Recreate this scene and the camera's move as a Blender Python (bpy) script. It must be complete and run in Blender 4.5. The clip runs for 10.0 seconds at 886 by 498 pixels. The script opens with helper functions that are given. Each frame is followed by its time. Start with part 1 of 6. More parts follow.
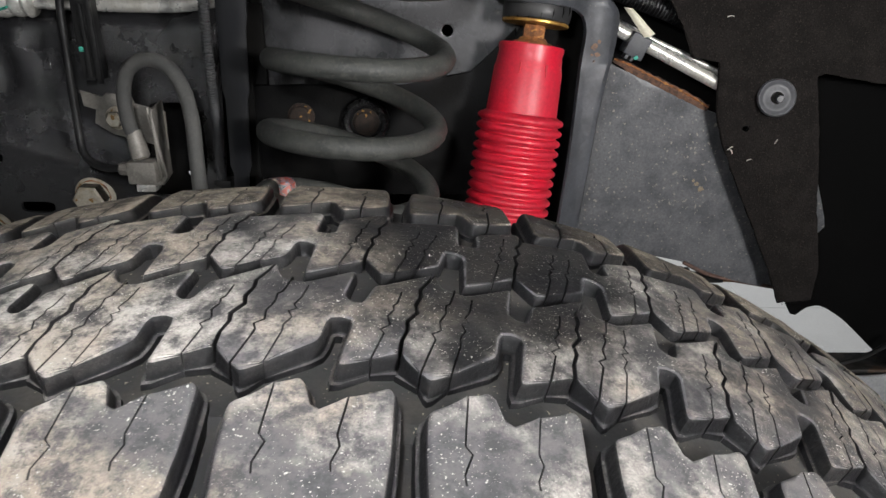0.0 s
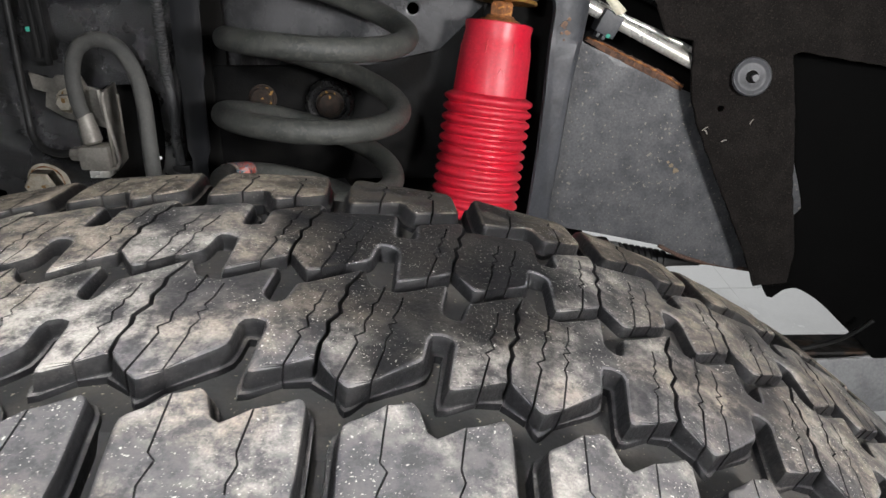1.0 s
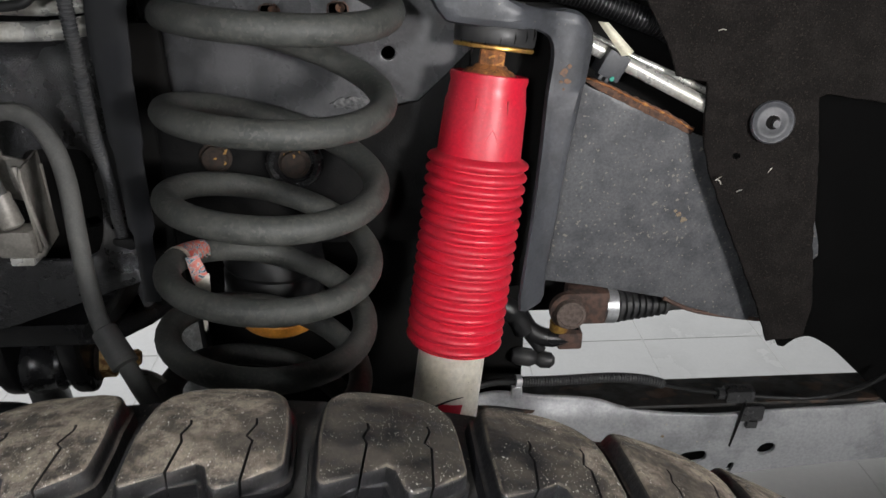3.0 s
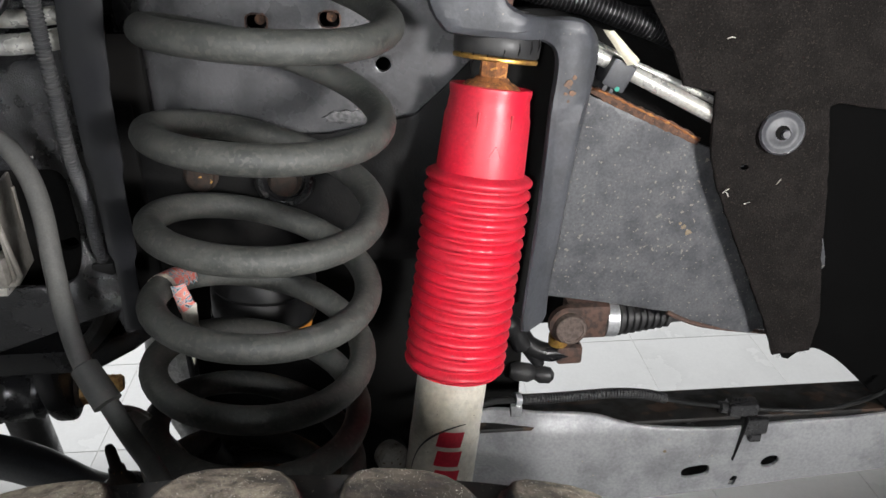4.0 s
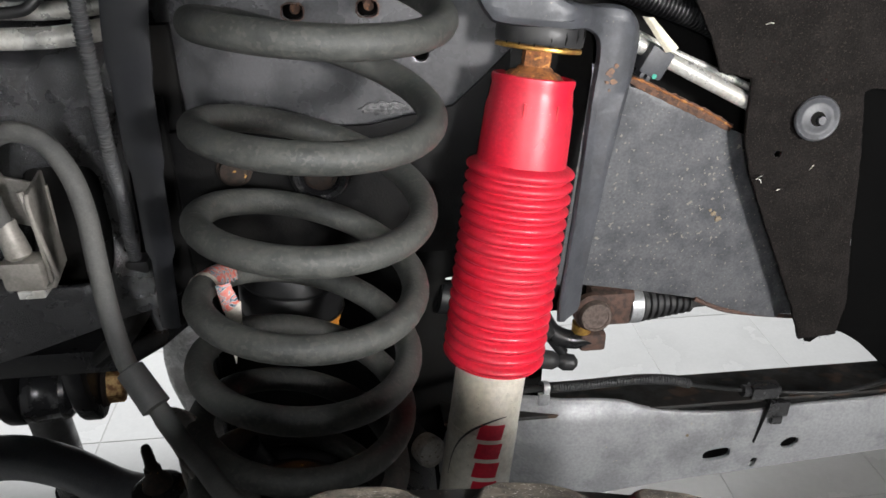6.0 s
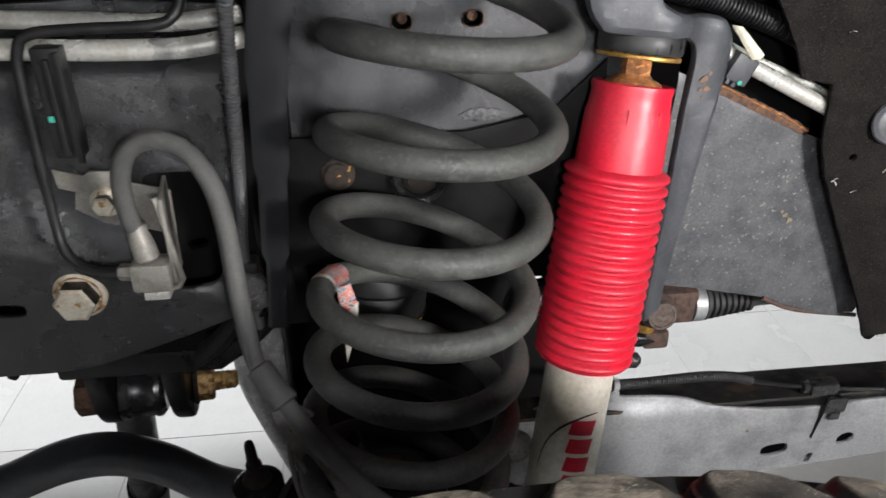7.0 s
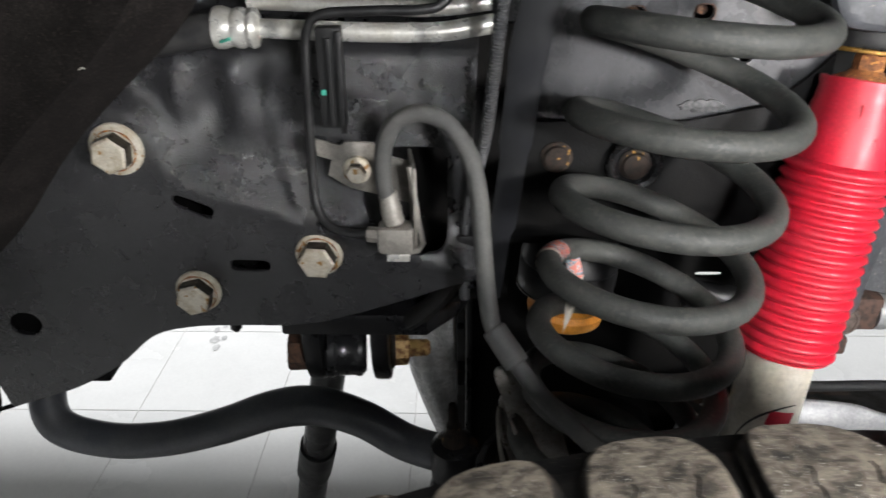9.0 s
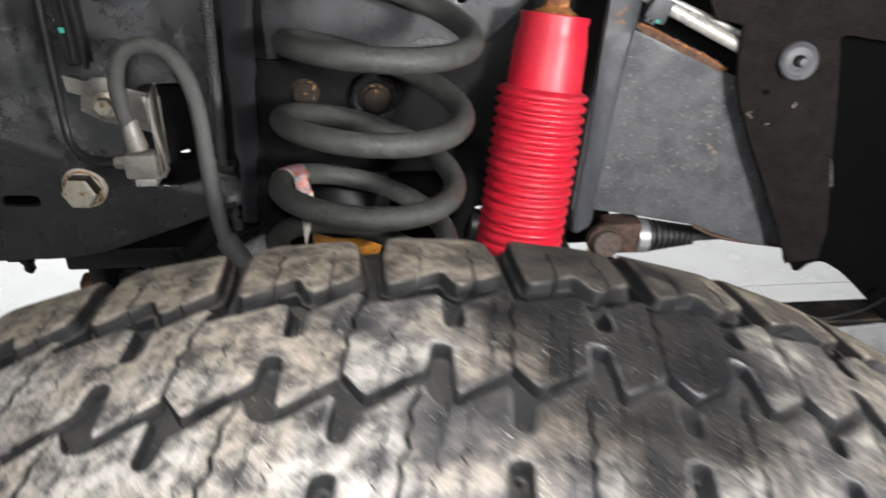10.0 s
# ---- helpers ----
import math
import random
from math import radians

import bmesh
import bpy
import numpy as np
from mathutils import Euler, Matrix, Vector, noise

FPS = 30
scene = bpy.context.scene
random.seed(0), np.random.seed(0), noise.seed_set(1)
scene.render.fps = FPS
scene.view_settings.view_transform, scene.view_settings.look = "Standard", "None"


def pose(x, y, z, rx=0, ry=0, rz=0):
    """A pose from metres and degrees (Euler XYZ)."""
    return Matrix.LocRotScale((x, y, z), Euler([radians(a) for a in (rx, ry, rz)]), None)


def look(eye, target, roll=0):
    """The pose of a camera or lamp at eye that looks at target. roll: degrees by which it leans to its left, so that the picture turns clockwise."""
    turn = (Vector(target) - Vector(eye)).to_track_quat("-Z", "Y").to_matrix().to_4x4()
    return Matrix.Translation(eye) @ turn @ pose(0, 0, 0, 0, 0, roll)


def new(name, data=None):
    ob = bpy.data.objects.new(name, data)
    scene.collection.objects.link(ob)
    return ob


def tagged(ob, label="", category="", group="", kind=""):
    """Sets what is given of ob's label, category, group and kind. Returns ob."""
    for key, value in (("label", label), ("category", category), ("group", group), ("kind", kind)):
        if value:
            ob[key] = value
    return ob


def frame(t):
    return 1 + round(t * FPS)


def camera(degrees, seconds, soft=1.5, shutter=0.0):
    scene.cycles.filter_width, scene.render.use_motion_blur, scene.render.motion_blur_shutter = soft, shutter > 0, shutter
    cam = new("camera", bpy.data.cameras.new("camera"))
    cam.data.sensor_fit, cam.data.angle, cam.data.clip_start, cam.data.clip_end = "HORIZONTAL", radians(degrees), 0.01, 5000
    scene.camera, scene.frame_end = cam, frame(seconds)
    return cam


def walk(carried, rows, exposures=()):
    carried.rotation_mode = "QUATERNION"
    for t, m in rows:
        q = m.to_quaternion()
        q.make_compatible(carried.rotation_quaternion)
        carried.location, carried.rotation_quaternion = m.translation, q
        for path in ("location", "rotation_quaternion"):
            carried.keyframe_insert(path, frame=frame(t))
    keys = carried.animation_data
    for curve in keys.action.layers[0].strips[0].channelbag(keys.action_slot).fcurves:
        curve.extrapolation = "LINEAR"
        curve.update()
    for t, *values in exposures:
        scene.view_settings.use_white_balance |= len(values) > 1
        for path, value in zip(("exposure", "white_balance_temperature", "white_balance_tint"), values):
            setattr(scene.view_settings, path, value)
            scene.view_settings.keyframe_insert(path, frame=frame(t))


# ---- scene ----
cam = camera(61.7, 10.0, soft=1.5, shutter=0.4)
ROWS = [
    (0, 0.0, 0.0, 1.0, 67.58, 0.13, 0.4),
    (0.5, 0.009, 0.0095, 1.0003, 66.83, 0.19, -0.07),
    (1, 0.0177, 0.0178, 0.9963, 66.15, 0.19, -0.66),
    (1.5, 0.023, 0.0289, 0.9957, 65.33, 0.26, -1.25),
    (2, 0.0258, 0.0421, 1.005, 64.09, 0.36, -1.7),
    (2.5, 0.0177, 0.1038, 1.0178, 63.68, 0.35, -2.08),
    (3, 0.012, 0.1302, 1.0449, 63.32, 0.29, -2.92),
    (4.5, -0.0071, 0.1748, 1.0502, 62.59, 0.25, -4.98),
    (5, -0.0162, 0.1763, 1.0492, 62.17, 0.3, -5.38),
    (6.5, -0.0695, 0.1796, 1.0609, 61.15, 0.31, -6.32),
    (7, -0.1144, 0.1721, 1.0659, 61.21, 0.34, -6.33),
    (7.5, -0.1645, 0.1584, 1.0665, 61.5, 0.45, -5.16),
    (8, -0.2261, 0.1406, 1.0622, 61.76, 0.63, -2.31),
    (8.5, -0.2429, 0.1354, 1.0574, 61.93, 0.77, 0.66),
    (9, -0.2082, 0.1387, 1.0631, 61.7, 0.59, 1.57),
    (9.5, -0.1234, 0.1239, 1.0497, 60.98, 0.28, -0.19),
    (10, -0.063, 0.0523, 1.0421, 61.0835, 0.12, -4.1466),
]
EXPOSURES = [(0.0, -0.54), (0.5, -0.48), (1.0, -0.42), (2.0, -0.38), (2.5, -0.46), (3.0, -0.40), (4.3, 0.25), (7.0, 0.25), (8.2, 0.42), (9.0, 0.42), (9.6, 0.22), (10.0, 0.2)]
walk(cam, [(t, pose(x, y, z, rx, ry, rz)) for t, x, y, z, rx, ry, rz in ROWS], EXPOSURES)

# ---- light: assumed ceiling lamps, a phone light, and lamps added to brighten the arch ----
world = bpy.data.worlds.new("workshop_air")
scene.world = world
world.use_nodes = True
world.node_tree.nodes["Background"].inputs[0].default_value = (0.9, 0.95, 1.0, 1)
world.node_tree.nodes["Background"].inputs[1].default_value = 0.02


def area_lamp(name, m, size_x, size_y, watts, colour=(1, 1, 1), spread=180):
    data = bpy.data.lights.new(name, "AREA")
    data.shape, data.size, data.size_y, data.energy, data.color = "RECTANGLE", size_x, size_y, watts, colour
    data.spread = radians(spread)
    ob = new(name, data)
    ob.matrix_world = m
    return ob


# added key lamp from the right, set low so the tyre shades the spring
area_lamp("added_right_key", look((0.46, -0.16, 1.03), (0.10, 0.68, 0.88)), 0.10, 0.10, 4.9, (1.0, 0.98, 0.97), 120)
area_lamp("phone_light", look((-0.06, 0.02, 1.09), (0.02, 0.65, 0.91)), 0.03, 0.03, 1.5, (0.97, 0.98, 1.0), 150)
# unseen side fills added to brighten the right panel and the left rail
area_lamp("added_right_fill", look((0.80, -0.65, 1.28), (0.05, 0.65, 0.82)), 0.20, 0.20, 3, (1.0, 0.98, 0.97))
area_lamp("added_left_fill", look((-2.3, -2.2, 1.35), (-0.2, 0.5, 0.8)), 1.8, 1.6, 5, (0.95, 0.98, 1.0))
# ceiling lamps assumed out of view to light the floor and tyre
area_lamp("assumed_ceiling_lamp", look((0.2, -1.3, 2.85), (0.2, -1.3, 0)), 1.6, 0.5, 60, (0.97, 0.98, 1.0))
area_lamp("assumed_ceiling_lamp", look((-1.6, 3.0, 2.85), (-1.6, 3.0, 0)), 1.6, 0.6, 122, (0.97, 0.98, 1.0))
area_lamp("assumed_ceiling_lamp", look((1.6, 3.2, 2.85), (1.6, 3.2, 0)), 1.6, 0.6, 46, (0.97, 0.98, 1.0))


# ---- materials ----
def material(name, colour, colour2=None, rough=0.5, rough2=None, metal=0.0, scale=40.0, fine=400.0, mix=(0.4, 0.65),
             bump=0.15, bump_scale=300.0, specks=None, speck_scale=600.0, speck_at=0.68, spec=0.5, coat=0.0, bump2=0.0, grit=0.35):
    """Paint, rubber or metal: two colours mixed by a broad noise, a fine grain, optional specks of dust, fine relief."""
    m = bpy.data.materials.new(name)
    m.use_nodes = True
    nt = m.node_tree
    N, L = nt.nodes, nt.links
    b = N["Principled BSDF"]
    colour2 = colour2 or tuple(c * 0.75 for c in colour)
    geo = N.new("ShaderNodeNewGeometry")
    info = N.new("ShaderNodeObjectInfo")
    off = N.new("ShaderNodeVectorMath")
    off.operation = "SCALE"
    comb = N.new("ShaderNodeCombineXYZ")
    for k in range(3):
        L.new(info.outputs["Random"], comb.inputs[k])
    L.new(comb.outputs[0], off.inputs[0])
    off.inputs["Scale"].default_value = 0.7
    add = N.new("ShaderNodeVectorMath")
    L.new(geo.outputs["Position"], add.inputs[0])
    L.new(off.outputs[0], add.inputs[1])

    def noise_at(s, detail=4.0, r=0.6):
        n = N.new("ShaderNodeTexNoise")
        n.inputs["Scale"].default_value, n.inputs["Detail"].default_value, n.inputs["Roughness"].default_value = s, detail, r
        L.new(add.outputs[0], n.inputs["Vector"])
        return n.outputs[0]

    def ramp(src, lo, hi):
        r = N.new("ShaderNodeMapRange")
        r.inputs[1].default_value, r.inputs[2].default_value = lo, hi
        r.interpolation_type = "SMOOTHSTEP"
        L.new(src, r.inputs[0])
        return r.outputs[0]

    def mixed(f, a, c):
        x = N.new("ShaderNodeMix")
        x.data_type = "RGBA"
        if isinstance(f, float):
            x.inputs[0].default_value = f
        else:
            L.new(f, x.inputs[0])
        for s, v in ((x.inputs[6], a), (x.inputs[7], c)):
            if isinstance(v, tuple):
                s.default_value = (*v, 1)
            else:
                L.new(v, s)
        return x.outputs[2]

    broad = ramp(noise_at(scale, 5), *mix)
    col = mixed(broad, colour, colour2)
    grain = N.new("ShaderNodeMix")
    grain.data_type, grain.blend_type = "RGBA", "MULTIPLY"
    grain.inputs[0].default_value = grit
    L.new(col, grain.inputs[6])
    g = N.new("ShaderNodeMapRange")
    g.inputs[1].default_value, g.inputs[2].default_value, g.inputs[3].default_value, g.inputs[4].default_value = 0.3, 0.7, 0.55, 1.25
    L.new(noise_at(fine, 2), g.inputs[0])
    L.new(g.outputs[0], grain.inputs[7])
    col = grain.outputs[2]
    if specks:
        col = mixed(ramp(noise_at(speck_scale, 1, 0.4), speck_at, speck_at + 0.05), col, specks)
    L.new(col, b.inputs["Base Color"])
    rr = N.new("ShaderNodeMapRange")
    rr.inputs[3].default_value, rr.inputs[4].default_value = rough, rough2 if rough2 is not None else min(1, rough + 0.15)
    L.new(broad, rr.inputs[0])
    L.new(rr.outputs[0], b.inputs["Roughness"])
    b.inputs["Metallic"].default_value = metal
    b.inputs["Specular IOR Level"].default_value = spec
    b.inputs["Coat Weight"].default_value = coat
    bp = N.new("ShaderNodeBump")
    bp.inputs["Strength"].default_value, bp.inputs["Distance"].default_value = bump, 0.0006
    L.new(noise_at(bump_scale, 4), bp.inputs["Height"])
    last = bp
    if bump2:
        bq = N.new("ShaderNodeBump")
        bq.inputs["Strength"].default_value, bq.inputs["Distance"].default_value = bump2, 0.003
        L.new(noise_at(scale * 1.3, 3), bq.inputs["Height"])
        L.new(bp.outputs[0], bq.inputs["Normal"])
        last = bq
    L.new(last.outputs[0], b.inputs["Normal"])
    return m


def tread_material():
    """Black tyre rubber under a coat of pale road dust, with a patch where the dust is rubbed off."""
    m = material("dusty_tread_rubber", (0.007, 0.007, 0.008), (0.012, 0.012, 0.013), rough=0.55, rough2=0.68, scale=60, bump=0.55, bump_scale=420)
    nt = m.node_tree
    N, L = nt.nodes, nt.links
    b = N["Principled BSDF"]
    rubber = b.inputs["Base Color"].links[0].from_socket
    geo = N.new("ShaderNodeNewGeometry")

    def nz(s, d, r=0.6):
        n = N.new("ShaderNodeTexNoise")
        n.inputs["Scale"].default_value, n.inputs["Detail"].default_value, n.inputs["Roughness"].default_value = s, d, r
        L.new(geo.outputs["Position"], n.inputs["Vector"])
        return n.outputs[0]

    def calc(op, a, c):
        x = N.new("ShaderNodeMath")
        x.operation = op
        for s, v in ((x.inputs[0], a), (x.inputs[1], c)):
            if isinstance(v, (int, float)):
                s.default_value = v
            else:
                L.new(v, s)
        return x.outputs[0]

    def ramp(src, lo, hi, a=0.0, c=1.0):
        r = N.new("ShaderNodeMapRange")
        r.inputs[1].default_value, r.inputs[2].default_value, r.inputs[3].default_value, r.inputs[4].default_value = lo, hi, a, c
        r.interpolation_type = "SMOOTHSTEP"
        L.new(src, r.inputs[0])
        return r.outputs[0]

    # rubbed patch: an ellipse on the crown, with a ragged rim
    sub = N.new("ShaderNodeVectorMath")
    sub.operation = "SUBTRACT"
    L.new(geo.outputs["Position"], sub.inputs[0])
    sub.inputs[1].default_value = RUBBED_AT
    mul = N.new("ShaderNodeVectorMath")
    mul.operation = "MULTIPLY"
    L.new(sub.outputs[0], mul.inputs[0])
    mul.inputs[1].default_value = (1 / RUBBED_SIZE[0], 1 / RUBBED_SIZE[1], 0)
    ln = N.new("ShaderNodeVectorMath")
    ln.operation = "LENGTH"
    L.new(mul.outputs[0], ln.inputs[0])
    ragged = calc("ADD", ln.outputs["Value"], calc("MULTIPLY", calc("SUBTRACT", nz(34, 5), 0.5), 0.7))
    kept = ramp(ragged, 0.62, 1.15, 0.10, 1.0)
    # dust settles on the faces that look away from the axle
    away = N.new("ShaderNodeVectorMath")
    away.operation = "SUBTRACT"
    L.new(geo.outputs["Position"], away.inputs[0])
    away.inputs[1].default_value = (-0.0774, 0.2631, 0.4611)
    flat = N.new("ShaderNodeVectorMath")
    flat.operation = "MULTIPLY"
    L.new(away.outputs[0], flat.inputs[0])
    flat.inputs[1].default_value = (1, 0.05, 1)
    unit = N.new("ShaderNodeVectorMath")
    unit.operation = "NORMALIZE"
    L.new(flat.outputs[0], unit.inputs[0])
    dot = N.new("ShaderNodeVectorMath")
    dot.operation = "DOT_PRODUCT"
    L.new(unit.outputs[0], dot.inputs[0])
    L.new(geo.outputs["True Normal"], dot.inputs[1])
    # dust lies on the blocks' faces, not down in the grooves
    local = N.new("ShaderNodeTexCoord")
    parts = N.new("ShaderNodeSeparateXYZ")
    L.new(local.outputs["Object"], parts.inputs[0])
    radius = calc("SQRT", calc("ADD", calc("MULTIPLY", parts.outputs[0], parts.outputs[0]), calc("MULTIPLY", parts.outputs[2], parts.outputs[2])), 0.0)
    over = calc("MULTIPLY", calc("MAXIMUM", calc("SUBTRACT", calc("ABSOLUTE", calc("ADD", parts.outputs[1], TREAD_SHIFT / 1000), 0.0), 0.084), 0.0), 1 / 0.03)
    height = calc("ADD", calc("ADD", calc("SUBTRACT", radius, TYRE_R), calc("MULTIPLY", calc("MULTIPLY", parts.outputs[1], parts.outputs[1]), CROWN)), calc("MULTIPLY", calc("MULTIPLY", over, over), 0.007))
    outward = calc("MULTIPLY", ramp(dot.outputs["Value"], 0.45, 0.92, 0.05, 1.0), ramp(height, -0.0055, -0.0030, 0.25, 1.0))
    across = N.new("ShaderNodeSeparateXYZ")
    L.new(geo.outputs["Position"], across.inputs[0])
    heavier = ramp(across.outputs["Y"], 0.215, 0.165, 0.85, 1.2)
    clouds = ramp(nz(120, 12, 0.76), 0.38, 0.62, 0.05, 0.9)
    patch = ramp(calc("ADD", nz(32, 4), ramp(across.outputs["X"], -0.03, -0.15, 0.0, 0.16)), 0.40, 0.58, 0.12, 1.0)
    heavier = calc("MULTIPLY", heavier, ramp(across.outputs["X"], -0.02, -0.13, 1.0, 1.5))
    grain = ramp(nz(1300, 3, 0.7), 0.3, 0.7, 0.55, 1.0)
    heavier = calc("MAXIMUM", heavier, ramp(parts.outputs[1], 0.028, 0.046, 0.0, 1.15))
    cover = calc("MULTIPLY", calc("MULTIPLY", calc("MULTIPLY", clouds, patch), heavier), calc("MULTIPLY", grain, calc("MULTIPLY", kept, outward)))
    film = calc("MULTIPLY", ramp(nz(120, 12, 0.8), 0.33, 0.66, 0.05, 0.62), calc("MULTIPLY", calc("MULTIPLY", ramp(ragged, 0.80, 1.12, 0.0, 1.0), ramp(across.outputs["Y"], 0.215, 0.165, 0.7, 1.0)), outward))
    rim = calc("MULTIPLY", ramp(dot.outputs["Value"], 0.50, 0.62), ramp(dot.outputs["Value"], 0.93, 0.84))
    film = calc("MINIMUM", calc("ADD", film, calc("MULTIPLY", rim, calc("MULTIPLY", ramp(nz(160, 5), 0.32, 0.6), ramp(height, -0.0045, -0.0020, 0.1, 0.95)))), 1.0)
    film = calc("MINIMUM", calc("ADD", film, calc("MULTIPLY", calc("MULTIPLY", outward, ramp(ragged, 0.75, 1.15)), ramp(across.outputs["Y"], 0.215, 0.165, 0.0, 0.6))), 1.0)
    film = calc("MINIMUM", calc("ADD", film, calc("MULTIPLY", calc("MULTIPLY", outward, ramp(nz(70, 5, 0.7), 0.38, 0.58)), ramp(parts.outputs[1], 0.028, 0.046, 0.0, 0.5))), 1.0)
    haze = N.new("ShaderNodeMix")
    haze.data_type = "RGBA"
    L.new(film, haze.inputs[0])
    L.new(rubber, haze.inputs[6])
    tint = N.new("ShaderNodeMix")
    tint.data_type = "RGBA"
    tint.inputs[6].default_value, tint.inputs[7].default_value = (0.090, 0.089, 0.093, 1), (0.080, 0.069, 0.056, 1)
    L.new(ramp(parts.outputs[1], 0.024, 0.046), tint.inputs[0])
    L.new(tint.outputs[2], haze.inputs[7])
    dustc = N.new("ShaderNodeMix")
    dustc.data_type = "RGBA"
    dustc.inputs[6].default_value, dustc.inputs[7].default_value = (0.330, 0.285, 0.232, 1), (0.400, 0.375, 0.338, 1)
    L.new(ramp(nz(22, 3), 0.40, 0.60), dustc.inputs[0])
    mx = N.new("ShaderNodeMix")
    mx.data_type = "RGBA"
    L.new(cover, mx.inputs[0])
    L.new(haze.outputs[2], mx.inputs[6])
    soil = N.new("ShaderNodeMix")
    soil.data_type = "RGBA"
    L.new(ramp(parts.outputs[1], 0.024, 0.046), soil.inputs[0])
    L.new(dustc.outputs[2], soil.inputs[6])
    soil.inputs[7].default_value = (0.25, 0.213, 0.168, 1)
    L.new(soil.outputs[2], mx.inputs[7])
    # bright grains of sand
    grit = N.new("ShaderNodeMix")
    grit.data_type = "RGBA"
    grit_at = calc("MAXIMUM", ramp(nz(2000, 0), 0.765, 0.785, 0.0, 0.9), ramp(nz(800, 1, 0.3), 0.745, 0.765, 0.0, 0.9))
    L.new(calc("MULTIPLY", calc("MULTIPLY", grit_at, ramp(nz(45, 4), 0.36, 0.60)), outward), grit.inputs[0])
    L.new(mx.outputs[2], grit.inputs[6])
    grit.inputs[7].default_value = (0.6, 0.57, 0.52, 1)
    L.new(grit.outputs[2], b.inputs["Base Color"])
    L.new(ramp(film, 0.05, 0.45, 0.5, 0.95), b.inputs["Roughness"])
    b.inputs["Specular IOR Level"].default_value = 0.18
    return m


def tile_material():
    m = material("white_floor_tile", (0.72, 0.72, 0.71), (0.66, 0.66, 0.65), rough=0.12, rough2=0.3, scale=5, fine=120, bump=0.02, bump_scale=60)
    for n in m.node_tree.nodes:
        if n.type == "MIX" and n.blend_type == "MULTIPLY":
            n.inputs[0].default_value = 0.06
    return m


def label_material():
    """Faded print in swirls of pink, pale blue, white and ink."""
    m = material("printed_paper_label", (0.66, 0.20, 0.18), rough=0.7, scale=90)
    N, L = m.node_tree.nodes, m.node_tree.links
    b = next(n for n in N if n.type == "BSDF_PRINCIPLED")
    wave = N.new("ShaderNodeTexNoise")
    wave.inputs["Scale"].default_value = 105
    wave.inputs["Distortion"].default_value = 2.6
    wave.inputs["Detail"].default_value = 1.5
    at = N.new("ShaderNodeTexCoord")
    L.new(at.outputs["Object"], wave.inputs["Vector"])
    ink = N.new("ShaderNodeValToRGB")
    ink.color_ramp.interpolation = "CONSTANT"
    stops = ((0.0, (0.56, 0.13, 0.10)), (0.42, (0.52, 0.19, 0.16)), (0.50, (0.56, 0.50, 0.44)), (0.525, (0.20, 0.29, 0.33)), (0.575, (0.03, 0.04, 0.06)), (0.605, (0.24, 0.36, 0.42)), (0.65, (0.60, 0.20, 0.17)))
    for k, (p, c) in enumerate(stops):
        e = ink.color_ramp.elements[0] if k == 0 else ink.color_ramp.elements[1] if k == 1 else ink.color_ramp.elements.new(p)
        e.position = p
        e.color = (*c, 1)
    L.new(wave.outputs["Fac"], ink.inputs["Fac"])
    L.new(ink.outputs["Color"], b.inputs["Base Color"])
    return m


TYRE_R, CROWN, TREAD_SHIFT = 0.4433, 1.15, 18.5
RUBBED_AT, RUBBED_SIZE = (0.016, 0.262, 0.89), (0.053, 0.090)
TREAD = tread_material()
GROOVE = material("dirty_groove_rubber", (0.012, 0.012, 0.012), (0.034, 0.031, 0.027), rough=0.75, rough2=0.95, scale=70, fine=700, bump=0.4, specks=(0.2, 0.17, 0.13), speck_scale=900, speck_at=0.72)
RUBBER = material("black_rubber", (0.02, 0.02, 0.021), (0.035, 0.034, 0.033), rough=0.45, rough2=0.7, scale=50)
COIL = material("dusty_black_coil_paint", (0.034, 0.0360, 0.0335), (0.062, 0.063, 0.057), rough=0.55, rough2=0.75, scale=110, fine=420, mix=(0.35, 0.7),
                bump=0.5, bump_scale=600, specks=(0.060, 0.0595, 0.053), speck_scale=330, speck_at=0.58)
RED = material("red_rubber_boot", (0.56, 0.013, 0.034), (0.50, 0.018, 0.038), rough=0.36, rough2=0.48, scale=26, fine=350, bump=0.15, bump_scale=600, specks=(0.50, 0.10, 0.10), speck_scale=700, speck_at=0.74)
RED_DULL = material("dusty_red_rubber_boot", (0.55, 0.012, 0.03), (0.40, 0.03, 0.04), rough=0.45, rough2=0.7, scale=35, fine=500, bump=0.15, bump_scale=700,
                    specks=(0.45, 0.2, 0.2), speck_scale=900, speck_at=0.70)
WHITE = material("off_white_enamel", (0.66, 0.63, 0.55), (0.56, 0.52, 0.43), rough=0.3, rough2=0.5, scale=28, fine=250, bump=0.06, specks=(0.3, 0.27, 0.22), speck_scale=500, speck_at=0.72)
RUST_BOLT = material("dull_brown_rust", (0.024, 0.014, 0.009), (0.014, 0.011, 0.009), rough=0.85, rough2=0.95, scale=200, fine=900, bump=0.7, bump_scale=600, specks=(0.3, 0.16, 0.04), speck_scale=220, speck_at=0.68)
PIN_RUST = material("grey_brown_rust", (0.12, 0.088, 0.074), (0.075, 0.055, 0.046), rough=0.6, rough2=0.85, scale=220, fine=900, bump=0.5, bump_scale=600)
RUST = material("brown_rust", (0.12, 0.060, 0.036), (0.06, 0.036, 0.026), rough=0.8, rough2=0.95, scale=160, fine=900, bump=0.8, bump_scale=600, specks=(0.19, 0.085, 0.04), speck_scale=400, speck_at=0.66)
